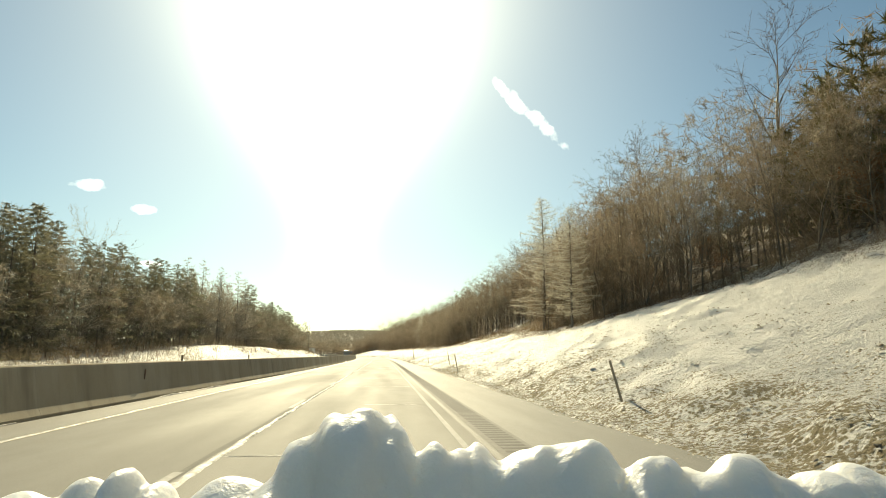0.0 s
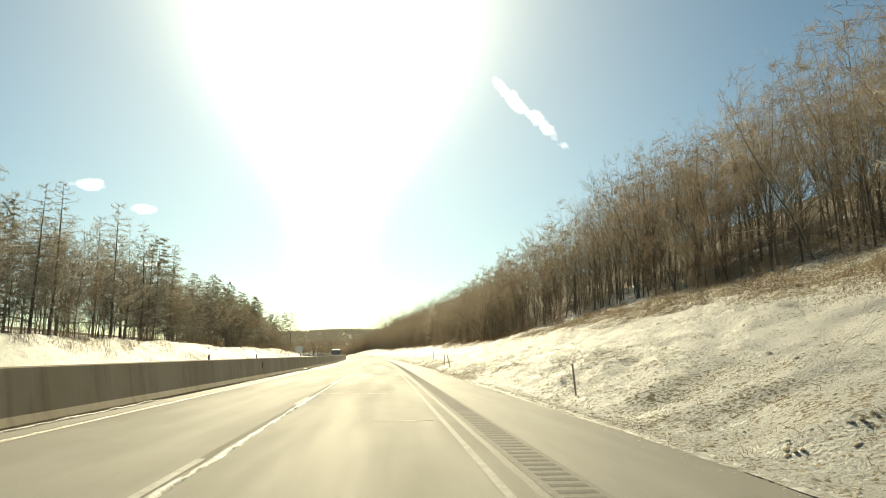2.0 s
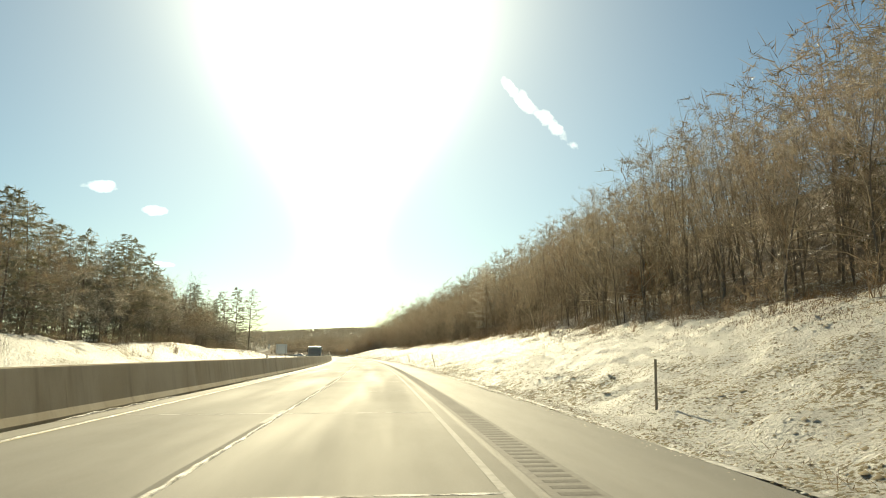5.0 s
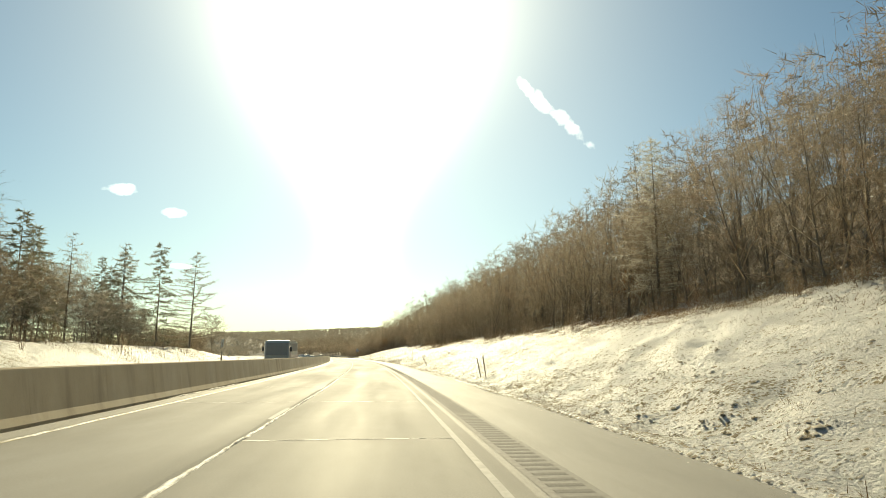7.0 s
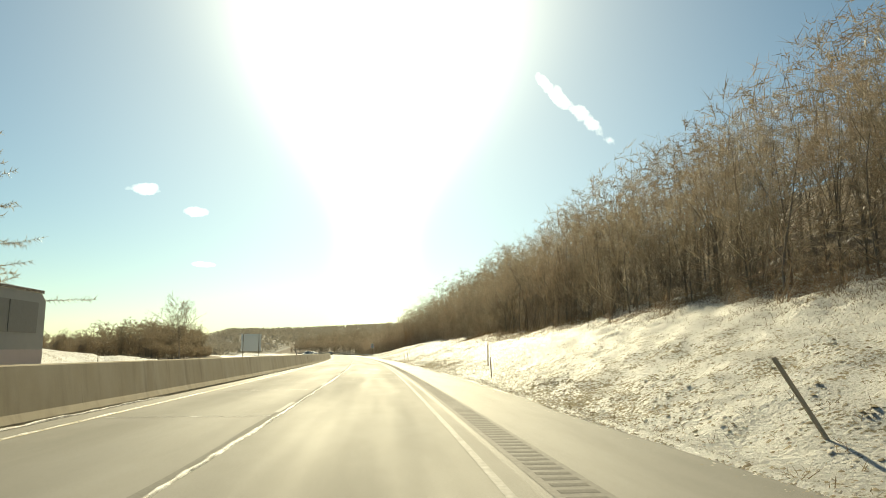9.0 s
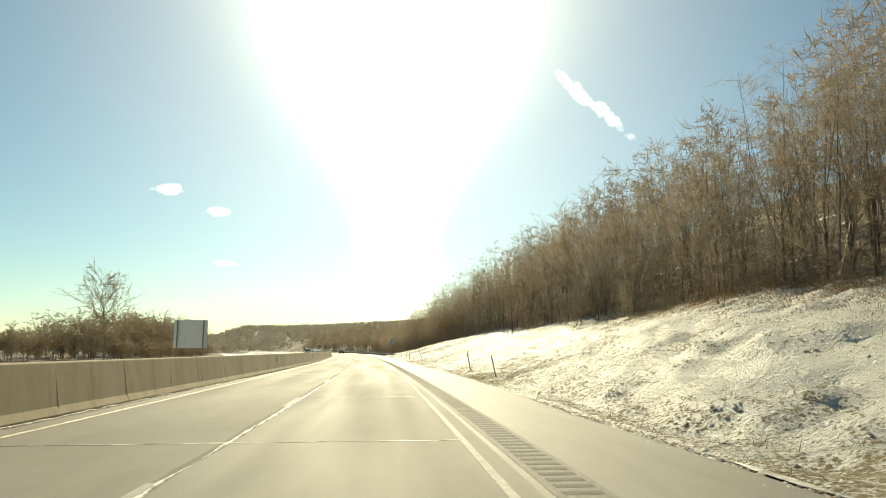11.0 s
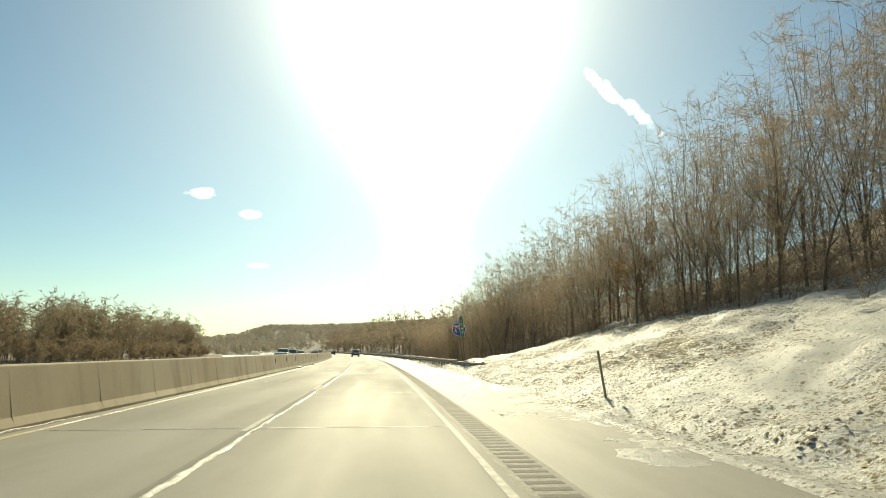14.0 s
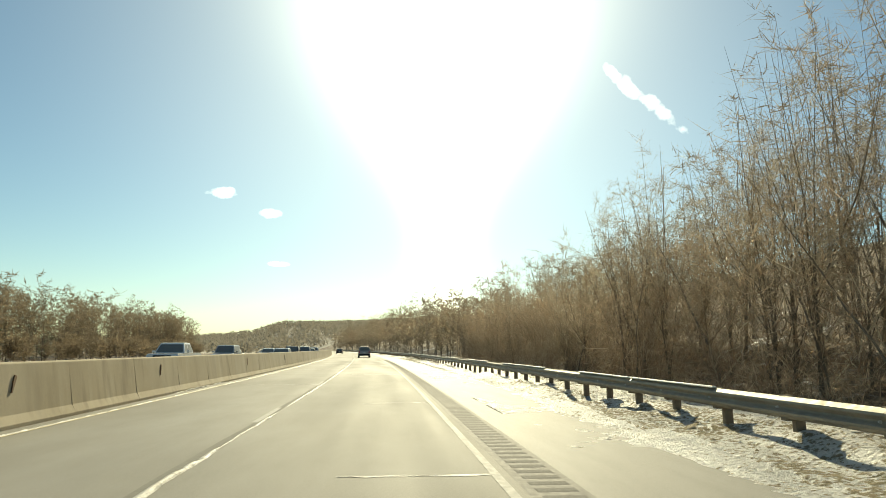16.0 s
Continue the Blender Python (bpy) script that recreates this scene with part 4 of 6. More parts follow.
def bare_tree(seed, height, stems=1, limbs=14, wide=0.32, low=0.25, twigs=6, spread_deg=42, stick=0.0095, subs=10, reach=1.0, stout=1.0):
    """Trunk and crown sticks of a leafless tree."""
    rs = np.random.RandomState(seed)
    trunk, crown = None, []
    for st in range(stems):
        d = spread(rs, np.array((0, 0, 1.0)), 0.05 if stems == 1 else rs.uniform(0.14, 0.42))
        h = height * (1 if st == 0 else rs.uniform(0.6, 0.95))
        r = (0.0055 * h + 0.012) * stout
        segs, pts, _ = grow(rs, np.array((rs.normal(0, 0.12) * (stems > 1), rs.normal(0, 0.12) * (stems > 1), -0.3)), d, h, r, 7, 0.10, 0.05)
        if st == 0:
            trunk = tube(pts, [max(0.006, r * (1 - k / 7)) for k in range(8)])
        else:
            crown += segs
        number = limbs if stems == 1 else limbs * 2 // 3 + 1
        for k in range(number):
            f = low + (0.97 - low) * (k + rs.rand()) / number
            p, dd = between(pts, min(f, 0.98))
            ld = spread(rs, dd, radians(rs.uniform(spread_deg - 14, spread_deg + 14)))
            ll = h * wide * (1.15 - 0.75 * f) * rs.uniform(0.7, 1.25)
            ls, lp, _ = grow(rs, p, ld, ll, r * (1 - f) * 0.5 + stick, 3, 0.22, 0.07)
            crown.extend(ls)
            for j in range(subs):
                g = 0.2 + 0.8 * (j + rs.rand()) / subs
                sp, sd = between(lp, min(g, 0.99))
                bd = spread(rs, sd, radians(rs.uniform(25, 65)))
                bl = ll * 0.6 * (1.25 - 0.6 * g) * rs.uniform(0.6, 1.3)
                bs, bp, _ = grow(rs, sp, bd, bl, stick * 0.95, 1, 0.16, 0.08)
                crown.extend(bs)
                for i in range(twigs):
                    tp, td = between(bp, min(0.1 + 0.9 * (i + rs.rand()) / twigs, 0.99))
                    e = tp + unit(spread(rs, td, radians(rs.uniform(25, 75))) + np.array((0, 0, 0.15))) * rs.uniform(0.12, 0.40) * reach
                    crown.append((*tp, *e, stick, -1.0))
    return trunk, crown


def larch(seed, height, thick=1.0, reach=0.25, limbs=4.6, blade=0.026, belly=0.0):
    """A narrow tree with level limbs, set with short frosted twigs."""
    rs = np.random.RandomState(seed)
    _, pts, _ = grow(rs, np.array((0, 0, -0.3)), np.array((0, 0, 1.0)), height + 0.3, 0.1, 8, 0.012, 0.02)
    trunk = tube(pts, [(0.010 * height + 0.02) * (1 - k / 8.2) for k in range(9)])
    crown = []
    n = int(height * limbs)
    for k in range(n):
        f = 0.12 + 0.86 * (k + rs.rand()) / n
        p, _ = between(pts, min(f, 0.985))
        a = k * 2.4 + rs.normal(0, 0.3)
        d = unit(np.array((math.cos(a), math.sin(a), rs.uniform(-0.12, 0.22))))
        ll = (0.3 + height * reach * (1.0 - f) ** 0.8 * (1 if f > belly else 0.35 + 0.65 * f / belly)) * rs.uniform(0.5, 1.2)
        ls, lp, _ = grow(rs, p, d, ll, 0.045 * (1.1 - f) + 0.012, 3, 0.08, 0.03)
        crown += ls
        m = int((6 + ll * 16) * thick)
        for i in range(m):
            tp, td = between(lp, min(0.1 + 0.9 * (i + rs.rand()) / m, 0.99))
            e = tp + spread(rs, td, radians(rs.uniform(35, 80))) * rs.uniform(0.15, 0.55) + np.array((0, 0, -0.03))
            crown.append((*tp, *e, blade, -1.0))
    return trunk, crown


def conifer(seed, height, wide=0.2, sprigs=9, clear=0.12, droop=-0.12, blade=0.075):
    """An evergreen: whorls of limbs with sprays of needles."""
    rs = np.random.RandomState(seed)
    _, pts, _ = grow(rs, np.array((0, 0, -0.3)), np.array((0, 0, 1.0)), height + 0.3, 0.1, 6, 0.015, 0.02)
    trunk = tube(pts, [(0.008 * height + 0.015) * (1 - k / 6.2) for k in range(7)])
    crown = []
    n = int(height * 6.6)
    for k in range(n):
        f = clear + (0.99 - clear) * (k + rs.rand()) / n
        p, _ = between(pts, min(f, 0.99))
        a = k * 2.4 + rs.normal(0, 0.4)
        d = unit(np.array((math.cos(a), math.sin(a), rs.uniform(droop - 0.1, droop + 0.3))))
        ll = (0.25 + height * wide * (1 - f) ** 0.6) * rs.uniform(0.45, 1.25)
        ls, lp, _ = grow(rs, p, d, ll, 0.02, 2, 0.08, 0.02)
        crown += ls
        m = int(sprigs + ll * 13)
        for i in range(m):
            tp, td = between(lp, min(0.2 + 0.8 * (i + rs.rand()) / m, 0.99))
            e = tp + spread(rs, td, radians(rs.uniform(15, 75))) * rs.uniform(0.28, 0.66)
            crown.append((*tp, *e, blade, -1.0))
    return trunk, crown


def leafy(seed, height, wide=0.5, leaves=1500, leaf=0.10):
    """A shrub or small tree that keeps its dry leaves: sticks and folded leaf blades."""
    rs = np.random.RandomState(seed)
    trunk, crown = bare_tree(seed, height, 3, 12, wide, 0.15, 2, 45)
    ends = np.array([c[3:6] for c in crown])
    pick = ends[rs.randint(0, len(ends), leaves)] + rs.normal(0, 0.16, (leaves, 3))
    d = rs.normal(0, 1, (leaves, 3))
    d /= np.linalg.norm(d, axis=1, keepdims=True)
    blades = np.concatenate((pick, pick + d * leaf * rs.uniform(0.7, 1.8, (leaves, 1)), np.full((leaves, 1), leaf * 0.4), np.full((leaves, 1), -1.0)), 1)
    v, tr, q = cones(crown)
    return (np.concatenate((trunk[0], v)), tr + len(trunk[0]), np.concatenate((trunk[2], q + len(trunk[0])))), blades


def shape_of(segs):
    return segs if isinstance(segs, tuple) else cones(segs)


def stick_mesh(name, segs, mat):
    v, t, q = shape_of(segs)
    return mesh_np(name, v, [t, q], mat)


class Kind:
    """One grown tree, from which things are copied, or whose sticks are joined into a far wood."""

    def __init__(self, name, segs, mats, label, category):
        self.name, self.segs, self.mats, self.label, self.category = name, segs, mats, label, category
        self.tall = max(float(sg[0][:, 2].max()) if isinstance(sg, tuple) else max(max(c[2], c[5]) for c in sg) for sg in segs)
        self.meshes = [stick_mesh(n, s, m) for n, s, m in zip(("trunk", "crown"), segs, mats)]

    def place(self, m, group=""):
        top = new(self.name)
        top.empty_display_size = 0.5
        top.matrix_world = m
        for n, me in zip(("trunk", "crown"), self.meshes):
            ob = new(n, me)
            ob.parent = top
        return tagged(top, self.label, self.category, group)


def wood(name, kinds, places, mats, label, category):
    """Many trees joined into one object: places are rows of (kind, s, x, turn, size)."""
    vs, ts, qs, mt, mq, base = [], [], [], [], [], 0
    stock = {}
    for k, s, x, turn, size in places:
        if k not in stock:
            stock[k] = [shape_of(sg) for sg in kinds[k].segs]
        a = radians(turn)
        rot = np.array(((math.cos(a), -math.sin(a), 0), (math.sin(a), math.cos(a), 0), (0, 0, 1))) * size
        root = at(s, x, float(rough_ground(s, x)))
        for which, (v, t, q) in enumerate(stock[k]):
            slot = mats.index(kinds[k].mats[which])
            vs.append(v @ rot.T + root)
            ts.append(t + base)
            qs.append(q + base)
            mt.append(np.full(len(t), slot))
            mq.append(np.full(len(q), slot))
            base += len(v)
    me = mesh_np(name, np.concatenate(vs), [np.concatenate(ts), np.concatenate(qs)], mats, np.concatenate(mt + mq))
    return tagged(new(name, me), label, category, kind="stuff")


SORTS = ((9.8, 1, 22, 0.44, 0.08, 16, 54, TWIG, "leafless roadside tree with fine icy twigs"),
         (8.6, 3, 15, 0.42, 0.06, 14, 52, TWIG, "leafless tree with several slender icy stems"),
         (10.8, 1, 24, 0.40, 0.12, 16, 52, PINK_TWIG, "tall leafless tree with reddish icy twigs"),
         (7.8, 4, 13, 0.44, 0.05, 13, 54, PINK_TWIG, "leafless many-stemmed thicket tree on the bank"),
         (10.2, 2, 17, 0.42, 0.08, 15, 56, TWIG, "leafless forked tree on the snowy bank"),
         (6.0, 4, 12, 0.46, 0.03, 13, 56, TWIG, "low leafless thicket with icy twigs"))
BARE = [Kind("bare_tree", bare_tree(100 + k, *row[:7], 0.0068, 7, 1.35), (BARK, row[7]), row[8], "tree") for k, row in enumerate(SORTS)]
OAK = [Kind("oak", bare_tree(140 + k, h, 1, 20, 0.50, 0.28, 14, 52, 0.011, 8, 1.3, 2.3), (BARK, DARK_TWIG), "large leafless tree with crooked spreading limbs", "tree") for k, h in enumerate((13.5, 12.0))]
LARCH = [Kind("larch", larch(160 + k, h, th * 0.8, 0.28, 4.2), (BARK, LARCH_TWIG), "slender larch with pale frosted twigs", "tree") for k, (h, th) in enumerate(((16, 1.0), (13, 1.1), (17.5, 0.8)))]
PINE = [Kind("conifer", conifer(180 + k, h, w, sp, cl, -0.2, 0.046), (BARK, NEEDLE), "dense dark green conifer tree", "tree") for k, (h, w, sp, cl) in enumerate(((15, 0.29, 12, 0.03), (12.5, 0.32, 12, 0.02), (17, 0.27, 12, 0.04)))]
CEDARS = [Kind("cedar", conifer(190 + k, h, w, 24, 0.04, 0.25, 0.032), (BARK, CEDAR), "olive green cedar on the bank", "tree") for k, (h, w) in enumerate(((8.0, 0.32), (6.0, 0.36)))]
RUSTY = [Kind("leafy_shrub", leafy(200 + k, h, 0.5, 1500, 0.15), (TWIG, RUST), "shrub that keeps its rust-brown leaves", "shrub") for k, h in enumerate((4.5, 7.0))]
BUSH = [Kind("bush", bare_tree(210 + k, h, 5, 6, 0.6, 0.05, 6, 56, 0.006, 4, 0.55), (TWIG, PINK_TWIG), "bare tangled bush on the snowy bank", "shrub") for k, h in enumerate((2.2, 3.2, 1.6))]

rng = random.Random(44)


def plant(kind, s, x, turn=None, size=1.0, group="", lean=0.0):
    z = float(rough_ground(s, x)) - 0.05
    return kind.place(stand(s, x, z, rng.uniform(0, 360) if turn is None else turn, lean, 0, size), group)


# single trees that stand out
FROSTED = [Kind("larch", larch(174 + k, h, 2.2, 0.34, 11, 0.012, 0.38), (BARK, FROST_TWIG), "broad larch with white frosted twigs", "tree") for k, h in enumerate((14.5, 12.5))]
plant(OAK[0], 70, 48.5, 40, 1.9)
plant(OAK[1], 95, 40.5, 150, 1.85)
plant(FROSTED[0], 72.3, 18.6, 0, 1.12)
plant(FROSTED[1], 56.2, 17.0, 60, 0.92)
plant(FROSTED[1], 82.8, 24.1, 60, 1.1)
plant(LARCH[1], 128, 30, 60, 1.15)
plant(LARCH[2], 262, 23, 90, 0.85)
plant(FROSTED[1], 250, 18.6, 90, 0.98)
plant(OAK[1], 150, 34, 60, 1.5)
for s, x, k in ((44, 34, 0), (48, 38, 0), (41, 32.5, 1), (52, 41.5, 0), (46, 36.5, 0), (39, 33, 0), (50, 35.5, 1), (36, 34, 0), (43, 38, 0), (33, 33, 0), (31, 36, 0), (38, 37, 0), (47, 33.5, 1), (54, 37, 0), (57, 33, 1), (41, 41, 0), (34, 39, 0), (182, 27, 1), (206, 26, 1), (214, 29, 1)):
    plant(CEDARS[k], s, x, None, rng.uniform(1.35, 1.7) if s < 60 else rng.uniform(0.9, 1.2))
for s, x, k in ((41, 33, 1), (36, 31.5, 0), (55, 30, 0), (62, 27, 0), (88, 33, 0), (196, 20.5, 0), (260, 21, 0), (421, 23, 0), (460, 17.5, 1), (530, 16, 0)):
    plant(RUSTY[k], s, x, None, rng.uniform(0.8, 1.15))

# the leafless wood on the bank
s = 14.0
while s < 560:
    x = float(trees_edge(s)) + rng.uniform(-1.2, 2.2)
    kind = BARE[rng.choice((0, 1, 2, 3, 4, 5, 1, 2, 4, 0))]
    plant(kind, s, x, None, min(1.0, kind.tall / 9.5) * tall_at(s, x) / kind.tall * (rng.uniform(0.74, 1.0) if s < 470 else rng.uniform(0.6, 0.85)) * (0.6 if 357 < s < 374 else 1.0), "leafless wood along the bank", rng.uniform(-3, 3))
    s += rng.uniform(3.4, 4.8)


def fine_wood(name, rows, mats, label, seed, dull, frost):
    """Many leafless trees in one object. Rows of s, x, height, half width, boughs, twigs on a bough, twig half width,
    slot.
    Each has a short trunk, leaders that open into a domed crown, boughs on them, sprays of twigs and small pale dabs
    for ice and its glints."""
    rs = np.random.RandomState(seed)
    segs, slots = [], []
    col = lambda n, v: np.full((n, 1), v)
    for s, x, h, w, boughs, twigs, thick, slot in rows:
        root = at(s, x, float(rough_ground(s, x)) - 0.2)
        lean = np.array((rs.normal(0, 0.05), rs.normal(0, 0.05), 1.0)) * h
        m = 6
        f0 = rs.uniform(0.08, 0.36, m)
        a, r = np.arange(m) * 2.4 + rs.uniform(0, 6.2832), np.sqrt(rs.rand(m)) * 0.8
        hf = 1.0 - 0.30 * r * r - rs.uniform(0, 0.16, m)
        hf[0], r[0] = 0.97, 0.12
        low = root + lean * f0[:, None]
        high = root + lean * hf[:, None] + np.stack((np.cos(a), np.sin(a), 0 * a), -1) * (r * w)[:, None]
        mid = low * 0.5 + high * 0.5 + np.stack((np.cos(a), np.sin(a), 0 * a), -1) * (0.12 * r * w)[:, None] + rs.normal(0, 0.15, (m, 3))
        # boughs spring from the leaders
        k, u = rs.randint(0, m, boughs), rs.rand(boughs) ** 0.75
        uu = u[:, None]
        foot = low[k] * (1 - uu) ** 2 + mid[k] * 2 * uu * (1 - uu) + high[k] * uu ** 2
        o = rs.normal(0, 1, (boughs, 3))
        o[:, 2] *= 0.35
        o /= np.linalg.norm(o, axis=1, keepdims=True)
        tip = foot + (o + (0, 0, 0.30)) * (w * rs.uniform(0.25, 0.62, (boughs, 1)) * (1.15 - 0.65 * uu))
        n = boughs * twigs
        g = rs.rand(n, 1) ** 0.7
        p = np.repeat(foot, twigs, 0) * (1 - g) + np.repeat(tip, twigs, 0) * g + rs.normal(0, 0.10, (n, 3))
        d = np.repeat(o, twigs, 0) * 0.35 + np.array((0, 0, 0.16)) + rs.normal(0, 0.55, (n, 3))
        q = p + d * rs.uniform(0.28, 0.85, (n, 1)) * (0.6 + 0.03 * h) * (0.85 + 18 * min(max(thick - 0.009, 0), 0.03))
        up = (p[:, 2] - root[2]) / h
        # bright dabs, more of them near the top: glints on the ice, painted as colour
        iced = rs.rand(n) < frost * (0.15 + 1.2 * up ** 2)
        c = p[iced] + (q - p)[iced] * rs.uniform(0.2, 1.0, (iced.sum(), 1))
        e = c + rs.normal(0, 0.042, c.shape) + (0, 0, 0.01)
        ra = 0.002 * h + 0.005
        segs.append(np.concatenate((np.concatenate((root, root + lean * 0.4, (0.006 * h + 0.02,), (ra,)))[None],
                                    np.concatenate((low, mid, col(m, ra), col(m, ra * 0.6)), 1), np.concatenate((mid, high, col(m, ra * 0.6), col(m, 0.006)), 1),
                                    np.concatenate((foot, tip, col(boughs, thick * 1.2), col(boughs, -1.0)), 1),
                                    np.concatenate((p, q, rs.uniform(0.6, 1.3, (n, 1)) * thick, col(n, -1.0)), 1),
                                    np.concatenate((c, e, rs.uniform(0.7, 1.4, (len(c), 1)) * min(max(thick, 0.010), 0.014), col(len(c), -1.0)), 1))))
        # old brown wood low in the crown, ice on the twigs above
        icy = up + rs.normal(0, 0.15, n) > 0.42
        slots.append(np.concatenate((np.full(boughs, dull(s)), np.where(icy, slot, dull(s)), np.full(len(c), len(mats) - 2))))
    v, tr, q = cones(np.concatenate(segs))
    me = mesh_np(name, v, [tr, q], mats, np.concatenate(slots + [np.full(len(q), len(mats) - 1)]))
    return tagged(new(name, me), label, "wood", kind="stuff")


rows = []
s = 0.0
while s < 900:
    near = s < 565
    for row in range(4 if near else 3):
        x = float(trees_edge(s)) + (1.2 if near else 0) + row * 3.8 + rng.uniform(-1.6, 1.6)
        h = min(tall_at(s, x), 19) * rng.uniform(0.74, 1.0)
        rows.append((s + rng.uniform(-2, 2), x, h, h * rng.uniform(0.28, 0.38), *((62, 25) if row == 0 and near else (52, 16) if row == 1 and near else (44, 13)), (0.0074, 0.016 if s > 440 else 0.020, 0.020 if s > 440 else 0.030, 0.026 if s > 440 else 0.036)[row] if near else 0.045, rng.choice((0, 1, 2, 2)) if row else rng.choice((0, 0, 1))))
    s += rng.uniform(3.2, 4.4) if near else rng.uniform(5, 7)
# higher up the slope
s = 60.0
while s < 470:
    for row in range(2):
        h = rng.uniform(9.5, 13.5)
        rows.append((s + rng.uniform(-3, 3), float(wood_edge(s)) + 18 + row * 6 + rng.uniform(-2, 2), h, h * rng.uniform(0.3, 0.4), 26, 10, 0.045, rng.choice((0, 1, 2))))
    s += rng.uniform(5.0, 6.6)
# the dense front of the wood
s = 16.0
while s < 565:
    for row in range(3 if s < 160 or 455 < s < 535 else 2):
        x = float(trees_edge(s)) - 0.4 + 2.6 * row + rng.uniform(0, 2.2)
        h = tall_at(s, x) * rng.uniform(0.5, 0.86)
        rows.append((s + rng.uniform(-1, 1), x, h, h * rng.uniform(0.30, 0.42), 62, 25, 0.0072 if s > 60 else 0.0105, rng.choice((0, 1))))
    s += rng.uniform(2.4, 3.4)
fine_wood("wood_behind", rows, [TWIG, PINK_TWIG, BROWN_TWIG, FROST_TWIG, BARK], "leafless hillside wood behind the first trees", 61, lambda s: 2, 0.5)


def thicket():
    """Dense brush between the first trunks: thin crossing shoots, thickest near the ground."""
    rs = np.random.RandomState(31)
    n = 450000
    s = np.concatenate((rs.uniform(10, 565, n * 2 // 3), rs.uniform(430, 565, n // 4), rs.uniform(14, 96, n // 12)))
    x = trees_edge(s) - 0.9 + 7.4 * rs.rand(n) ** 1.25
    tall = 2.2 + 3.6 * waves(s / 9, x / 7) + 1.6 * ease(400, 450, s) + 1.2 * (1 - ease(80, 100, s))
    h = tall * rs.rand(n) ** 1.5
    # open stretches, where snow shows between the trunks
    gap = 0.20 * ease(98, 112, s) * (1 - ease(150, 165, s)) + 0.12 * ease(196, 204, s) * (1 - ease(222, 230, s))
    keep = waves(s / 3.1 + 20, x / 2.5) > 0.24 + gap
    s, x, h = s[keep], x[keep], h[keep]
    n = len(s)
    p = at(s, x, rough_ground(s, x) + h - 0.1)
    q = p + rs.normal(0, 0.27, p.shape) + np.stack((0 * s, 0 * s, rs.uniform(-0.05, 0.45, n)), -1)
    v, tr, qu = cones(np.concatenate((p, q, rs.uniform(0.007, 0.020, (n, 1)), np.full((n, 1), -1.0)), 1))
    slot = np.where(s + rs.normal(0, 12, n) > 400, 1, 0)
    slot = np.where(rs.rand(n) < 0.10, 2, slot)
    tagged(new("thicket", mesh_np("thicket", v, [tr], [BROWN_TWIG, PINK_TWIG, TWIG], slot)), "dense leafless brush between the trees", "brush", kind="stuff")


thicket()


def left_brush():
    """Low brown brush on the opposite bank."""
    rs = np.random.RandomState(33)
    n = 52000
    s, x = rs.uniform(-20, 300, n), -20.6 - 10 * rs.rand(n) ** 0.8
    keep = (waves(s / 4, x / 3) + 0.6 * (1 - ease(70, 100, s)) + 0.06 * (-x - 26) > 0.55)
    s, x = s[keep], x[keep]
    n = len(s)
    p = at(s, x, rough_ground(s, x) + (0.4 + 1.3 * ease(-22, -29, x)) * rs.rand(n) ** 1.6 - 0.05)
    q = p + rs.normal(0, 0.2, p.shape) + np.stack((0 * s, 0 * s, rs.uniform(0.2, 0.8, n)), -1)
    v, tr, _ = cones(np.concatenate((p, q, rs.uniform(0.006, 0.014, (n, 1)), np.full((n, 1), -1.0)), 1))
    tagged(new("bank_brush", mesh_np("bank_brush", v, [tr], BROWN_TWIG)), "low brown brush on the opposite bank", "brush", kind="stuff")


left_brush()

# undergrowth at the foot of the wood
for k in range(120):
    s = 20 + 470 * (k + rng.random()) / 120
    x = float(wood_edge(s)) - rng.uniform(0.2, 3.0) + 0.5 * float(set_back(s))
    plant(rng.choice(BUSH), s, x, None, rng.uniform(0.6, 1.1), "bushes at the foot of the wood")


def blades(name, p, q, wide, mat, label):
    n = len(p)
    tagged(new(name, stick_mesh(name, np.concatenate((p, q, np.full((n, 1), wide), np.full((n, 1), -1.0)), 1), mat)), label, "grass", kind="stuff")


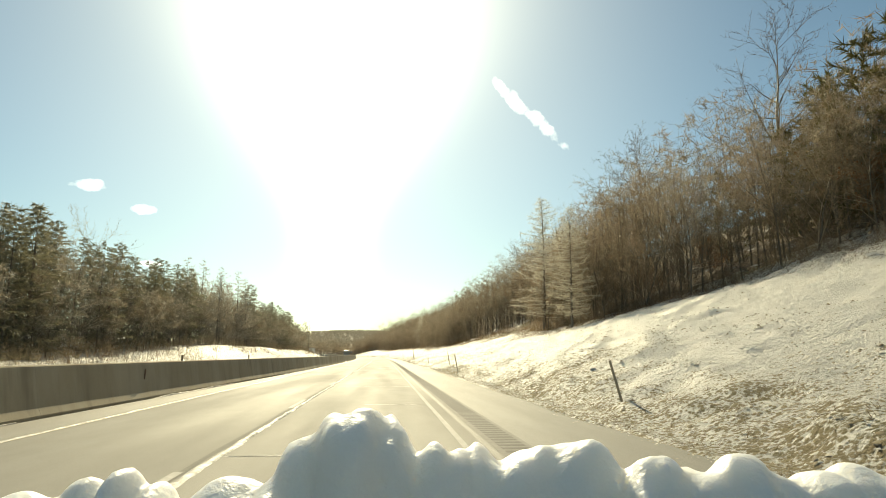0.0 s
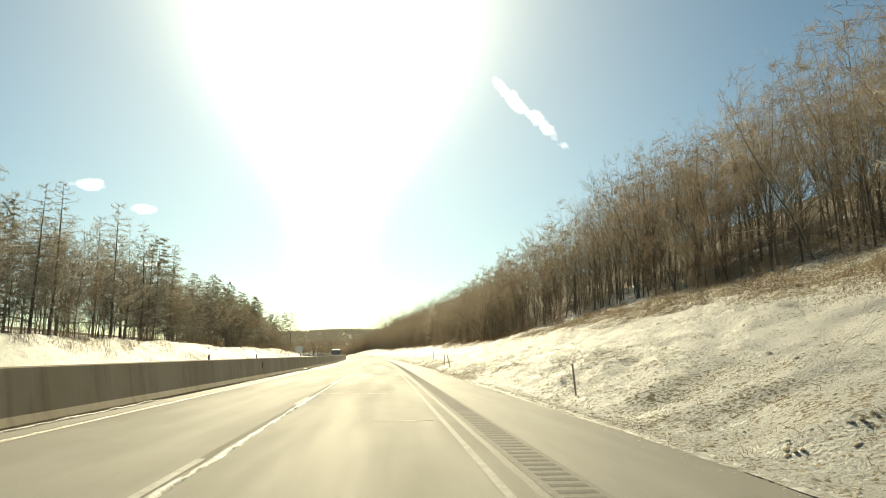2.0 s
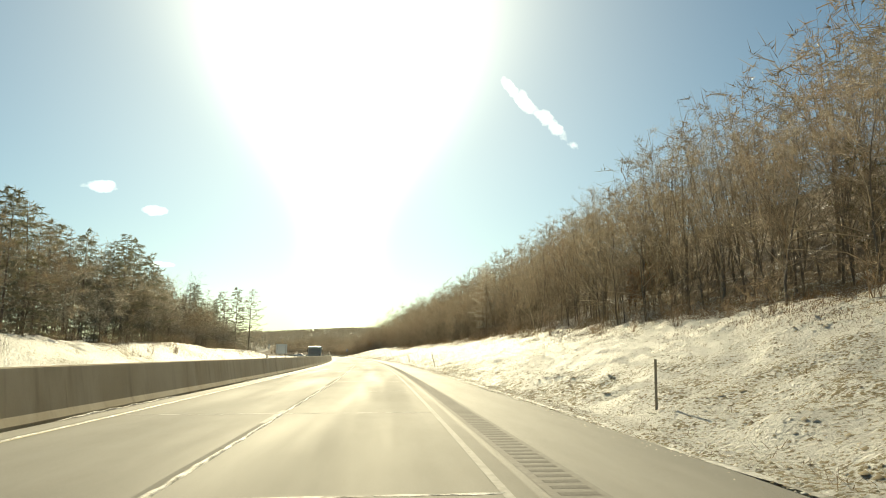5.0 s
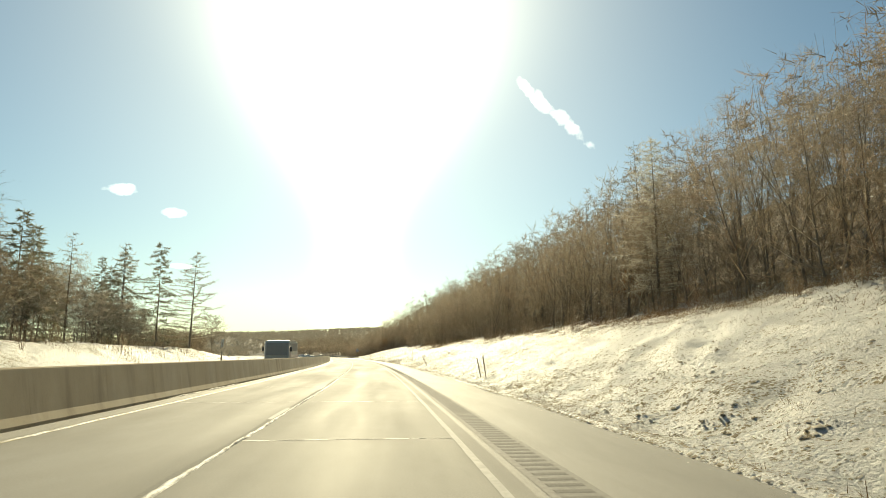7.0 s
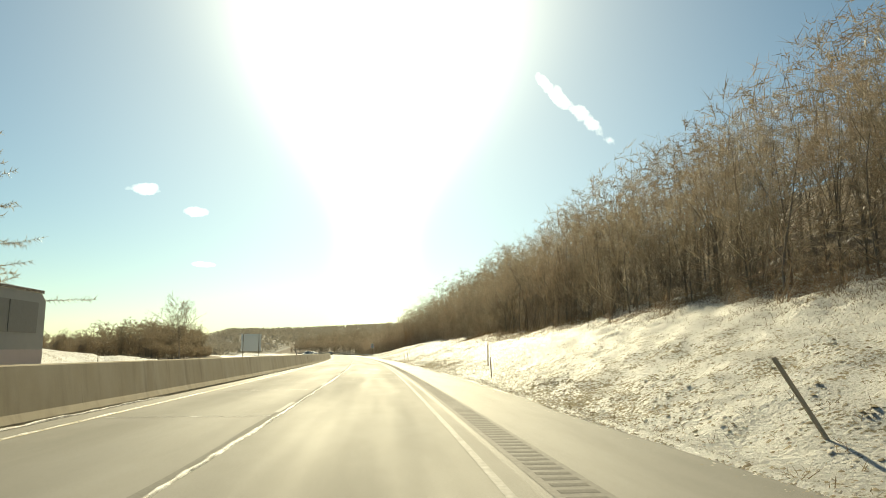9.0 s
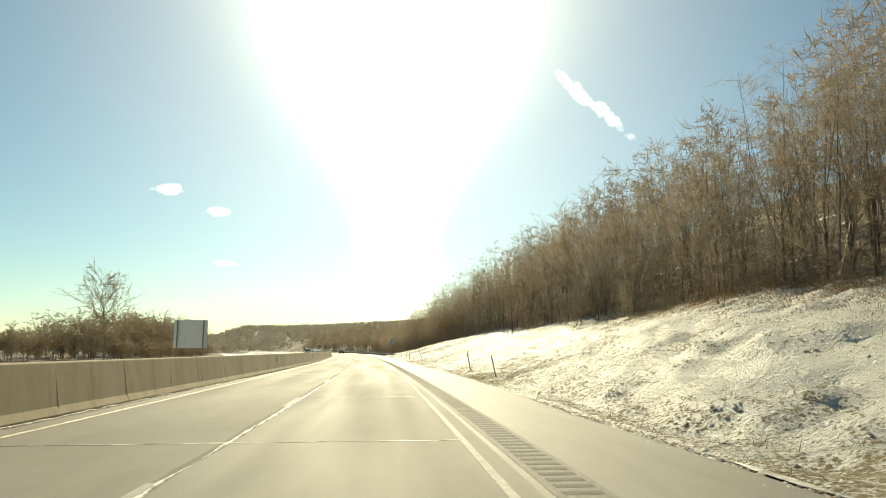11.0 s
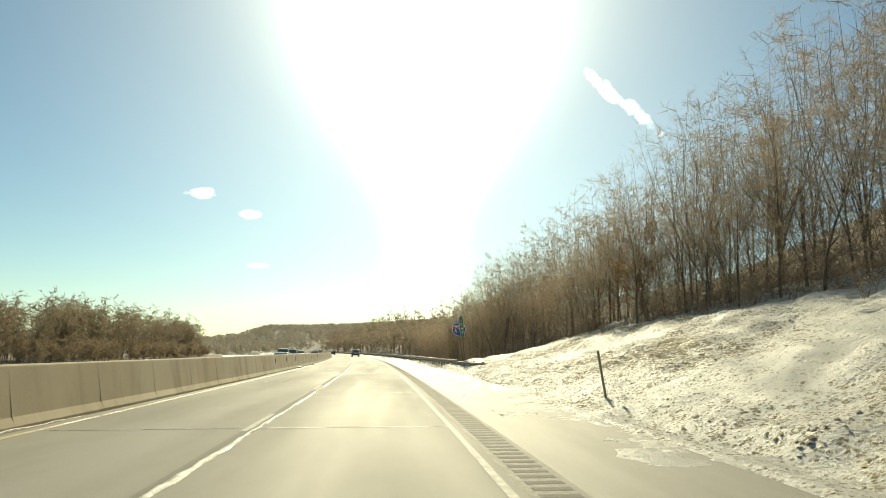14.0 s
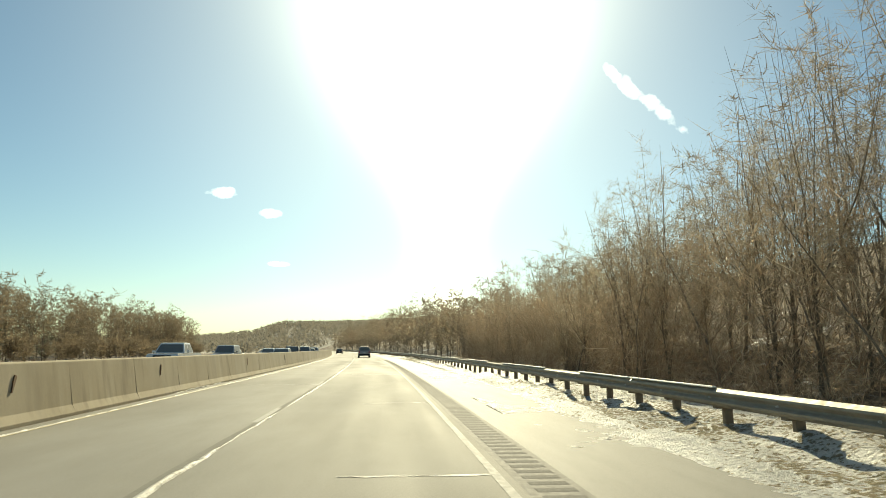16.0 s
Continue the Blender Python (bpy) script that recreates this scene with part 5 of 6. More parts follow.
def grass_band():
    rs = np.random.RandomState(8)
    n = 330000
    s = rs.uniform(5, 375, n)
    x = wood_edge(s) - 1.4 + rs.normal(0, 1.7, n) + set_back(s) * rs.rand(n) ** 1.3
    # the brush comes further down the bank in some stretches
    low = 2.6 * (waves(s / 26 + 7, s * 0 + 3) - 0.45)
    x = x - np.maximum(0, low) * rs.rand(n)
    keep = (waves(s / 4, x / 2.2) + 0.35 * (waves(s / 26 + 7, s * 0 + 3) - 0.5) > 0.31) & (x > 6.5)
    s, x = s[keep], x[keep]
    n = len(s)
    tall = 0.30 + 1.5 * ease(-2.5, 2.0, x - wood_edge(s)) * waves(s / 3.3, x / 1.7) * (1 - 0.06 * set_back(s))
    p = at(s, x, ground_z(s, x) - 0.04 + tall * rs.rand(n) ** 1.5)
    q = p + (rs.normal(0, 0.11, p.shape) + np.stack((0 * s, 0 * s, rs.uniform(-0.02, 0.18, n)), -1)) * np.clip(0.35 + 0.6 * tall, 0, 1)[:, None]
    v, tr, _ = cones(np.concatenate((p, q, rs.uniform(0.005, 0.012, (n, 1)), np.full((n, 1), -1.0)), 1))
    slot = np.where(waves(s / 7, x / 3) > 0.48, 1, 0)
    tagged(new("undergrowth", mesh_np("undergrowth", v, [tr], [STRAW, RUSTY_BRUSH], slot)), "dry brown brush and grass below the trees", "brush", kind="stuff")
    # clumps of short grass in the snow, thickest near the shoulder
    n = 6000
    s = 420 * rs.rand(n)
    x = SHOULDER_EDGE + 0.15 + 11 * rs.rand(n) ** 1.8
    keep = waves(s / 2.3 + 50, x / 1.6) + 0.5 * waves(s / 13, x / 4) + 0.5 * (1 - ease(5, 9, x)) > 0.8
    s, x = np.repeat(s[keep], 10), np.repeat(x[keep], 10)
    s, x = s + rs.normal(0, 0.05, s.shape), x + rs.normal(0, 0.06, s.shape)
    p = at(s, x, ground_z(s, x) - 0.02)
    q = p + rs.normal(0, 0.08, p.shape) + np.stack((0 * s, 0 * s, rs.uniform(0.02, 0.07, len(s))), -1)
    blades("grass_tufts", p, q, 0.006, STRAW, "short dry grass tufts poking through snow")


grass_band()


def clods(name, n, low, high, mat, label, seed, spread, power, limit, start=SHOULDER_EDGE - 0.1):
    """Small uneven lumps over the bank, in patches that thicken towards the shoulder."""
    rs = np.random.RandomState(seed)
    s = 505 * rs.rand(n)
    x = start + spread * rs.rand(n) ** power
    keep = (waves(s / 3 + 9, x / 1.4) + 0.5 * (waves(s / 0.8, x / 0.6) - 0.5) + 0.3 * (1 - ease(4.6, 8, x)) > limit) & (x < wood_edge(s) + 1) & ((s < 425) | (x > 4.9))
    s, x = s[keep], x[keep]
    n = len(s)
    base = np.array([(math.cos(k * 1.0472), math.sin(k * 1.0472), -0.35) for k in range(6)] + [(0.0, 0.0, 0.30)])
    tri = np.array([(k, (k + 1) % 6, 6) for k in range(6)])
    size = (low + (high - low) * rs.rand(n) ** 3)[:, None, None]
    a = rs.uniform(0, 6.2832, n)
    rot = np.stack((np.stack((np.cos(a), -np.sin(a), 0 * a), -1), np.stack((np.sin(a), np.cos(a), 0 * a), -1), np.stack((0 * a, 0 * a, 1 + 0 * a), -1)), 1)
    shape = np.einsum("nij,nkj->nki", rot, base[None] * rs.uniform(0.5, 1.45, (n, 7, 3))) * size
    p = at(s, x, np.maximum(ground_z(s, x) + 0.004, np.where(x < SHOULDER_EDGE + 0.1, -0.028, -9)))
    verts = (shape + p[:, None]).reshape(-1, 3)
    faces = (tri[None] + (np.arange(n) * 7)[:, None, None]).reshape(-1, 3)
    tagged(new(name, mesh_np(name, verts, [faces], mat, smooth=True)), label, "clods", kind="stuff")


clods("clods", 60000, 0.022, 0.077, m_leaf("frozen_clod", (0.30, 0.245, 0.155), (0.78, 0.75, 0.69), 0.8, 0.0, 1.3), "frozen crumbs of earth and snow on the bank", 21, 11, 1.7, 0.5)
clods("edge_crumbs", 26000, 0.014, 0.05, m_leaf("dirty_crumb", (0.22, 0.185, 0.13), (0.60, 0.56, 0.48), 0.9, 0.0, 1.2), "dirty crumbs strewn along the shoulder's edge", 23, -0.75, 2.0, 0.42, SHOULDER_EDGE + 0.25)
clods("earth_lumps", 60000, 0.03, 0.085, m_leaf("bare_earth", (0.20, 0.155, 0.09), (0.40, 0.33, 0.21), 0.9, 0.0, 1.0), "lumps of bare earth and dead grass in the snow", 22, 16, 1.2, 0.66)

# ---- left side ----
rng = random.Random(52)
tall_left = lambda s: float(np.interp(s, (-20, 40, 62, 80, 104, 112, 132, 150, 190, 215, 235, 250, 265, 280, 300), (0.95, 0.98, 1.0, 0.90, 0.80, 1.0, 1.0, 0.98, 0.92, 0.92, 0.98, 0.84, 0.88, 0.72, 0.6)))
s = -20.0
while s < 298:
    dark = s < 108
    for row in range(3 if dark else 2):
        x = -29.5 - row * (3.4 if dark else 4.5) - rng.uniform(0, 3) - (3 if s < 40 else 0)
        piney = 0.88 if dark else 0.2 if s < 200 else 0.6
        kind = rng.choice(PINE) if rng.random() < piney else rng.choice((*LARCH, BARE[0], BARE[2], OAK[0]))
        plant(kind, s + rng.uniform(-1.5, 1.5), x, None, 15.0 / kind.tall * rng.uniform(0.85, 1.06) * tall_left(s), "mixed trees beyond the opposite carriageway")
    s += rng.uniform(3.8, 5.0) if dark else rng.uniform(4.2, 5.8)
for k in range(60):
    s = 10 + 300 * (k + rng.random()) / 60
    plant(rng.choice(BUSH), s, -rng.uniform(23.5, 29), None, rng.uniform(0.5, 0.9), "bushes on the opposite bank")
BIG_LARCH = Kind("larch", larch(170, 15.5, 1.3, 0.50, 5.2), (BARK, LARCH_TWIG), "spreading larch with level frosted limbs", "tree")
plant(BIG_LARCH, 313, -27.2, 20, 1.0)
plant(PINE[0], 300, -28.5, 140, 0.95)
plant(PINE[1], 294, -31, 20, 1.0)
plant(LARCH[1], 288, -29, 20, 0.95)
LONE = Kind("oak", bare_tree(147, 15.0, 1, 30, 0.50, 0.36, 14, 50, 0.026, 8, 1.9, 1.8), (BARK, BROWN_TWIG), "lone leafless tree with a full rounded crown", "tree")
plant(LONE, 454, -46.8, 20, 1.12)
rows = []
s = -10.0
while s < 300:
    for row in range(4):
        h = rng.uniform(11.5, 14.0) * tall_left(s)
        rows.append((s + rng.uniform(-2, 2), -28.5 - row * 3.6 - rng.uniform(0, 2) - (3 if s < 40 else 0), h * (0.72 if row == 0 else 0.98), h * rng.uniform(0.28, 0.38), 60, 20, 0.022, rng.choice((0, 1, 1))))
    s += rng.uniform(3.6, 5.0)
# shrubs that fill the foot of the wood
s = -10.0
while s < 300:
    h = rng.uniform(3.5, 6.5)
    rows.append((s, -28.0 - rng.uniform(0, 4) - (3 if s < 40 else 0), h, h * rng.uniform(0.4, 0.55), 46, 14, 0.014, rng.choice((0, 0, 1))))
    s += rng.uniform(2.2, 3.4)
for k in range(150):
    h = rng.uniform(8.0, 10.0)
    rows.append((425 + 215 * rng.random(), -rng.uniform(84, 114), h, h * rng.uniform(0.3, 0.42), 56, 11, 0.06, 0))
for k in range(130):
    h = rng.uniform(5, 8)
    rows.append((540 + 330 * rng.random(), -rng.uniform(64, 72), h, h * rng.uniform(0.4, 0.55), 50, 9, 0.075, 0))
for k in range(150):
    s = 400 + 700 * rng.random()
    h = rng.uniform(9, 12) if s < 560 else rng.uniform(12, 15)
    rows.append((s, -rng.uniform(105, 150) + 0.03 * (s - 500), h, h * rng.uniform(0.3, 0.42), 26, 11, 0.085, 0))
for k in range(190):
    s = 545 + 330 * rng.random()
    h = rng.uniform(13, 17) * (1 + 0.38 * float(ease(590, 640, s)))
    rows.append((s, -rng.uniform(70, 100), h, h * rng.uniform(0.26, 0.36), 60, 10, 0.075, 0))
fine_wood("far_wood_left", rows, [BROWN_TWIG, LARCH_TWIG, FROST_TWIG, BARK], "leafless wood beyond the opposite carriageway", 62, lambda s: 1 if s < 300 else 0, 0.06)
places = []
for k in range(34):
    s = 590 + 420 * rng.random()
    places.append((rng.choice((0, 1, 2)), s, -rng.uniform(72, 120), rng.uniform(0, 360), rng.uniform(0.7, 1.1)))
FAR_PINE = [Kind("conifer", conifer(185 + k, 13 + k, 0.30, 4, 0.06), (BARK, NEEDLE), "distant dark green conifer tree", "tree") for k in range(3)]
wood("far_conifers", FAR_PINE, places, [BARK, NEEDLE], "dark conifers at the field's far edge", "wood")


def hill_wood():
    """Small trees that cover the distant ridge."""
    rs = np.random.RandomState(77)
    n = 9500
    s = 1030 + 640 * rs.rand(n)
    x = -450 + 1000 * rs.rand(n)
    p = at(s, x, rough_ground(s, x))
    h = rs.uniform(8, 11, n)
    rows = []
    for j in range(12):
        a = p + rs.normal(0, 1.6, (n, 3)) * (1, 1, 0) + np.stack((0 * h, 0 * h, h * rs.uniform(0.0, 0.85, n)), -1)
        e = a + rs.normal(0, 1.5, (n, 3)) + (0, 0, 0.8)
        rows.append(np.concatenate((a, e, np.full((n, 1), 0.75), np.full((n, 1), -1.0)), 1))
    tagged(new("ridge_wood", stick_mesh("ridge_wood", np.concatenate(rows), HAZY_TWIG)), "leafless wood over the distant ridge", "wood", kind="stuff")


hill_wood()


# ---- vehicles ----
def slab(outline, w0, w1, name, mat, parent, z0, z1, bevel=0.03, label=""):
    """A side outline of (y, z) pulled across the car, drawn in from width w0 at z0 to w1 at z1."""
    bm = bm_extrude(outline, -1, 1, "x")
    for v in bm.verts:
        k = min(max((v.co.z - z0) / (z1 - z0), 0), 1)
        v.co.x *= (w0 + (w1 - w0) * k) / 2
    if bevel:
        bmesh.ops.bevel(bm, geom=bm.edges[:], offset=bevel, segments=2, affect="EDGES", profile=0.5, clamp_overlap=True)
    return part(name, bm, mat, parent, label, smooth=False)


def wheel(parent, x, y, r, wide=0.22):
    side = 1 if x > 0 else -1
    tyre = part("wheel", bm_rod((x - wide / 2, y, r), (x + wide / 2, y, r), r, r, 20), RUBBER, parent, "black tyre")
    part("rim", bm_rod((x + side * (wide / 2 - 0.02), y, r), (x + side * (wide / 2 + 0.012), y, r), r * 0.62, r * 0.5, 14), CHROME, tyre, "grey metal rim")


def car(name, label, paint, m, length, width, height, belt, cabin, nose=0.75, bed=False, group=""):
    """A car that heads along +y. cabin: y of the four corners of the side of its cabin: rear foot, rear top, front top, front foot."""
    top = thing(name, label, name.split("_")[-1], group, m=m)
    h, r = length / 2, 0.36 if height > 1.6 else 0.32
    low = 0.30 if height > 1.6 else 0.22
    hood = belt - 0.06
    outline = [(-h, low + 0.12), (-h + 0.06, low), (h - 0.1, low), (h, low + 0.15), (h - 0.02, nose - 0.1), (h - 0.16, nose + 0.06), (cabin[3], hood + 0.03), (cabin[0], belt), (-h + 0.10, belt if not bed else belt - 0.02), (-h, belt - 0.15)]
    body = slab(outline, width, width * 0.94, "body", paint, top, low, belt, 0.035)
    slab([(cabin[0], belt - 0.01), (cabin[1], height - 0.03), ((cabin[1] + cabin[2]) / 2, height), (cabin[2], height - 0.03), (cabin[3], belt - 0.01)], width * 0.94, width * 0.74, "cabin", paint, top, belt, height, 0.03)
    g0, g1 = belt + 0.05, height - 0.11
    f = lambda y0, y1, z: y0 + (y1 - y0) * (z - belt) / (height - belt)
    half = lambda z: (width * 0.94 + (width * 0.74 - width * 0.94) * (z - belt) / (height - belt)) / 2
    for kind, a, b, d in (("rear_window", cabin[0], cabin[1], -1), ("windshield", cabin[3], cabin[2], 1)):
        bm = bmesh.new()
        pts = []
        for z in (g0, g1):
            y = f(a, b, z) + d * 0.012
            pts += [(-half(z) + 0.09, y, z), (half(z) - 0.09, y, z)]
        back_pts = [(x, y - d * 0.03, z) for x, y, z in pts]
        v = [bm.verts.new(p) for p in pts + back_pts]
        for q in ((0, 1, 3, 2), (4, 5, 7, 6), (0, 1, 5, 4), (2, 3, 7, 6), (0, 2, 6, 4), (1, 3, 7, 5)):
            bm.faces.new([v[k] for k in q])
        part(kind, bm, GLASS, top, "dark tinted glass")
    for side in (-1, 1):
        mid = (cabin[0] + cabin[3]) / 2
        for y0b, y1b, y0t, y1t in ((cabin[0] + 0.14, mid - 0.05, cabin[1] + 0.12, mid - 0.05), (mid + 0.05, cabin[3] - 0.16, mid + 0.05, cabin[2] - 0.04)):
            bm = bmesh.new()
            rows = [(side * (half(g0) + 0.006), y0b, g0), (side * (half(g0) + 0.006), y1b, g0), (side * (half(g1) + 0.006), y1t, g1), (side * (half(g1) + 0.006), y0t, g1)]
            v = [bm.verts.new(p) for p in rows] + [bm.verts.new((x - side * 0.03, y, z)) for x, y, z in rows]
            for q in ((0, 1, 2, 3), (4, 5, 6, 7), (0, 1, 5, 4), (1, 2, 6, 5), (2, 3, 7, 6), (3, 0, 4, 7)):
                bm.faces.new([v[k] for k in q])
            part("side_window", bm, GLASS, top, "dark tinted glass")
        part("tail_light", bm_box(side * width * 0.40 - 0.10, -h - 0.015, belt - 0.28, side * width * 0.40 + 0.08, -h + 0.08, belt - 0.04, 0.01), TAIL, top)
        part("headlight", bm_box(side * width * 0.37 - 0.16, h - 0.10, nose - 0.16, side * width * 0.37 + 0.12, h + 0.005, nose - 0.02, 0.015), LAMP, top)
        part("mirror", bm_box(side * (width / 2 + 0.08) - 0.09, cabin[3] - 0.42, belt + 0.02, side * (width / 2 + 0.08) + 0.09, cabin[3] - 0.30, belt + 0.16, 0.02), paint, top)
        for y in (-h + 0.85, h - 0.85):
            wheel(top, side * (width / 2 - 0.10), y, r)
    part("bumper", bm_box(-width * 0.47, -h - 0.05, low + 0.05, width * 0.47, -h + 0.1, low + 0.30, 0.03), BLACK, top, "dark rear bumper")
    part("bumper", bm_box(-width * 0.47, h - 0.1, low + 0.02, width * 0.47, h + 0.03, low + 0.22, 0.03), BLACK, top, "dark front bumper")
    part("grille", bm_box(-width * 0.27, h - 0.06, nose - 0.20, width * 0.27, h + 0.008, nose - 0.03, 0.01), BLACK, top)
    part("number_plate", bm_box(-0.16, -h - 0.02, belt - 0.38, 0.16, -h + 0.02, belt - 0.22), PLATE, top, "small pale plate")
    if bed:
        part("cargo_bed", bm_box(-width * 0.40, -h + 0.12, belt - 0.03, width * 0.40, cabin[0] - 0.06, belt + 0.004), BLACK, top, "dark open cargo bed")
    return top


def paint(name, c, rough=0.28):
    m = Mat(name, rough)
    m.put("Base Color", m.mix(m.noise(3, 4), tuple(v * 0.85 for v in c), c)).put("Coat Weight", 0.6).put("Coat Roughness", 0.08)
    m.put("Roughness", m.step(m.noise(7, 4), 0.35, 0.7, rough, rough + 0.25))
    return m.m


GREY_PAINT, WHITE_CAR, DARK_PAINT, SILVER = paint("grey_car_paint", (0.36, 0.36, 0.35)), paint("white_car_paint", (0.75, 0.75, 0.74)), paint("dark_car_paint", (0.03, 0.035, 0.045)), paint("silver_car_paint", (0.42, 0.43, 0.44))
AHEAD = LANE_RIGHT - 1.83
car("suv", "dark grey family car ahead on the concrete lane", GREY_PAINT, stand(584, AHEAD, 0.0), 4.75, 1.88, 1.72, 1.05, (-2.2, -1.85, 0.35, 1.05), 0.85)
car("sedan", "small dark car far ahead on the highway", DARK_PAINT, stand(668, AHEAD - 3.6, 0.0), 4.6, 1.8, 1.45, 0.92, (-1.75, -1.15, 0.25, 1.05))
QUEUE = "vehicles queued on the opposite carriageway"
car("pickup_truck", "white pickup truck on the opposite carriageway", WHITE_CAR, stand(524, -13.3, 0.0, 180), 5.6, 1.98, 1.78, 1.12, (-0.75, -0.55, 0.75, 1.35), 1.02, True, QUEUE)
car("sedan", "pale silver sedan on the opposite carriageway", SILVER, stand(495.0, -10.4, 0.0, 180), 4.7, 1.82, 1.27, 0.84, (-1.75, -1.15, 0.25, 1.05), group=QUEUE)
for k, (s, x, p, lab) in enumerate(((539, -13.2, SILVER, "silver car in the opposite queue"), (549, -9.6, WHITE_CAR, "white car in the opposite queue"), (560, -9.7, DARK_PAINT, "dark car in the opposite queue"), (566, -13.3, WHITE_CAR, "white car in the opposite queue"),
                                    (578, -9.6, SILVER, "silver car in the opposite queue"), (592, -9.6, DARK_PAINT, "dark car in the opposite queue"), (607, -9.7, WHITE_CAR, "white car in the opposite queue"))):
    tall = k % 2 == 0
    car("suv" if tall else "sedan", lab, p, stand(s, x, 0.0, 180), 4.8 if tall else 4.6, 1.86, 1.72 if tall else 1.46, 1.04 if tall else 0.93, (-2.2, -1.85, 0.35, 1.05) if tall else (-1.75, -1.15, 0.25, 1.05), 0.85 if tall else 0.75, group=QUEUE)


def coach(s, x):
    """A long-distance bus that heads along +y."""
    top = thing("coach_bus", "grey and white touring coach on the opposite carriageway", "bus", QUEUE, m=stand(s, x, 0.0, 180))
    COACH_GLASS = m_plain("coach_glass", (0.30, 0.285, 0.245), 0.5, 0, 0.1)
    grey, white = m_plain("coach_grey", (0.42, 0.41, 0.37), 0.4, 0, 0.1, 2), m_plain("coach_white", (0.72, 0.60, 0.55), 0.4, 0, 0.08, 2)
    slab([(-4.2, 0.45), (5.0, 0.40), (5.2, 0.75), (5.12, 1.5), (4.85, 2.6), (4.55, 2.88), (4.1, 2.95), (-3.9, 2.95), (-4.2, 2.7)], 2.5, 2.4, "body", grey, top, 0.5, 2.95, 0.06)
    part("windshield", bm_extrude([(5.13, 1.35), (5.165, 1.36), (4.88, 2.62), (4.85, 2.60)], -1.08, 1.08, "x"), COACH_GLASS, top, "wide dark windshield")
    for side in (-1, 1):
        for k in range(6):
            y0 = -3.75 + 1.3 * k
            part("side_window", bm_extrude([(y0, 1.85), (y0 + 1.24, 1.85), (y0 + 1.24, 2.62), (y0, 2.62)], side * 1.20, side * 1.238, "x"), COACH_GLASS, top)
        sweep = [(-4.1, 0.6), (2.2, 0.6), (3.4, 1.0), (3.9, 1.7), (3.2, 1.55), (2.0, 1.42), (-4.1, 1.45)]
        part("lower_panel", bm_extrude(sweep, side * 1.232, side * 1.256, "x"), white, top, "pale sweeping lower panel")
        part("roof_rail", bm_box(side * 1.19 - 0.04, -4.0, 2.86, side * 1.19 + 0.04, 4.2, 2.95, 0.01), CHROME, top)
        part("headlight", bm_box(side * 0.95 - 0.17, 5.1, 0.72, side * 0.95 + 0.17, 5.215, 0.92, 0.02), LAMP, top)
        part("mirror", bm_box(side * 1.42 - 0.09, 4.95, 1.75, side * 1.42 + 0.09, 5.05, 2.25, 0.02), BLACK, top)
        for y in (-2.9, -1.8, 3.5):
            wheel(top, side * 1.08, y, 0.48, 0.28)
    part("bumper", bm_box(-1.15, 5.1, 0.36, 1.15, 5.28, 0.62, 0.03), BLACK, top)


coach(283.2, -9.9)


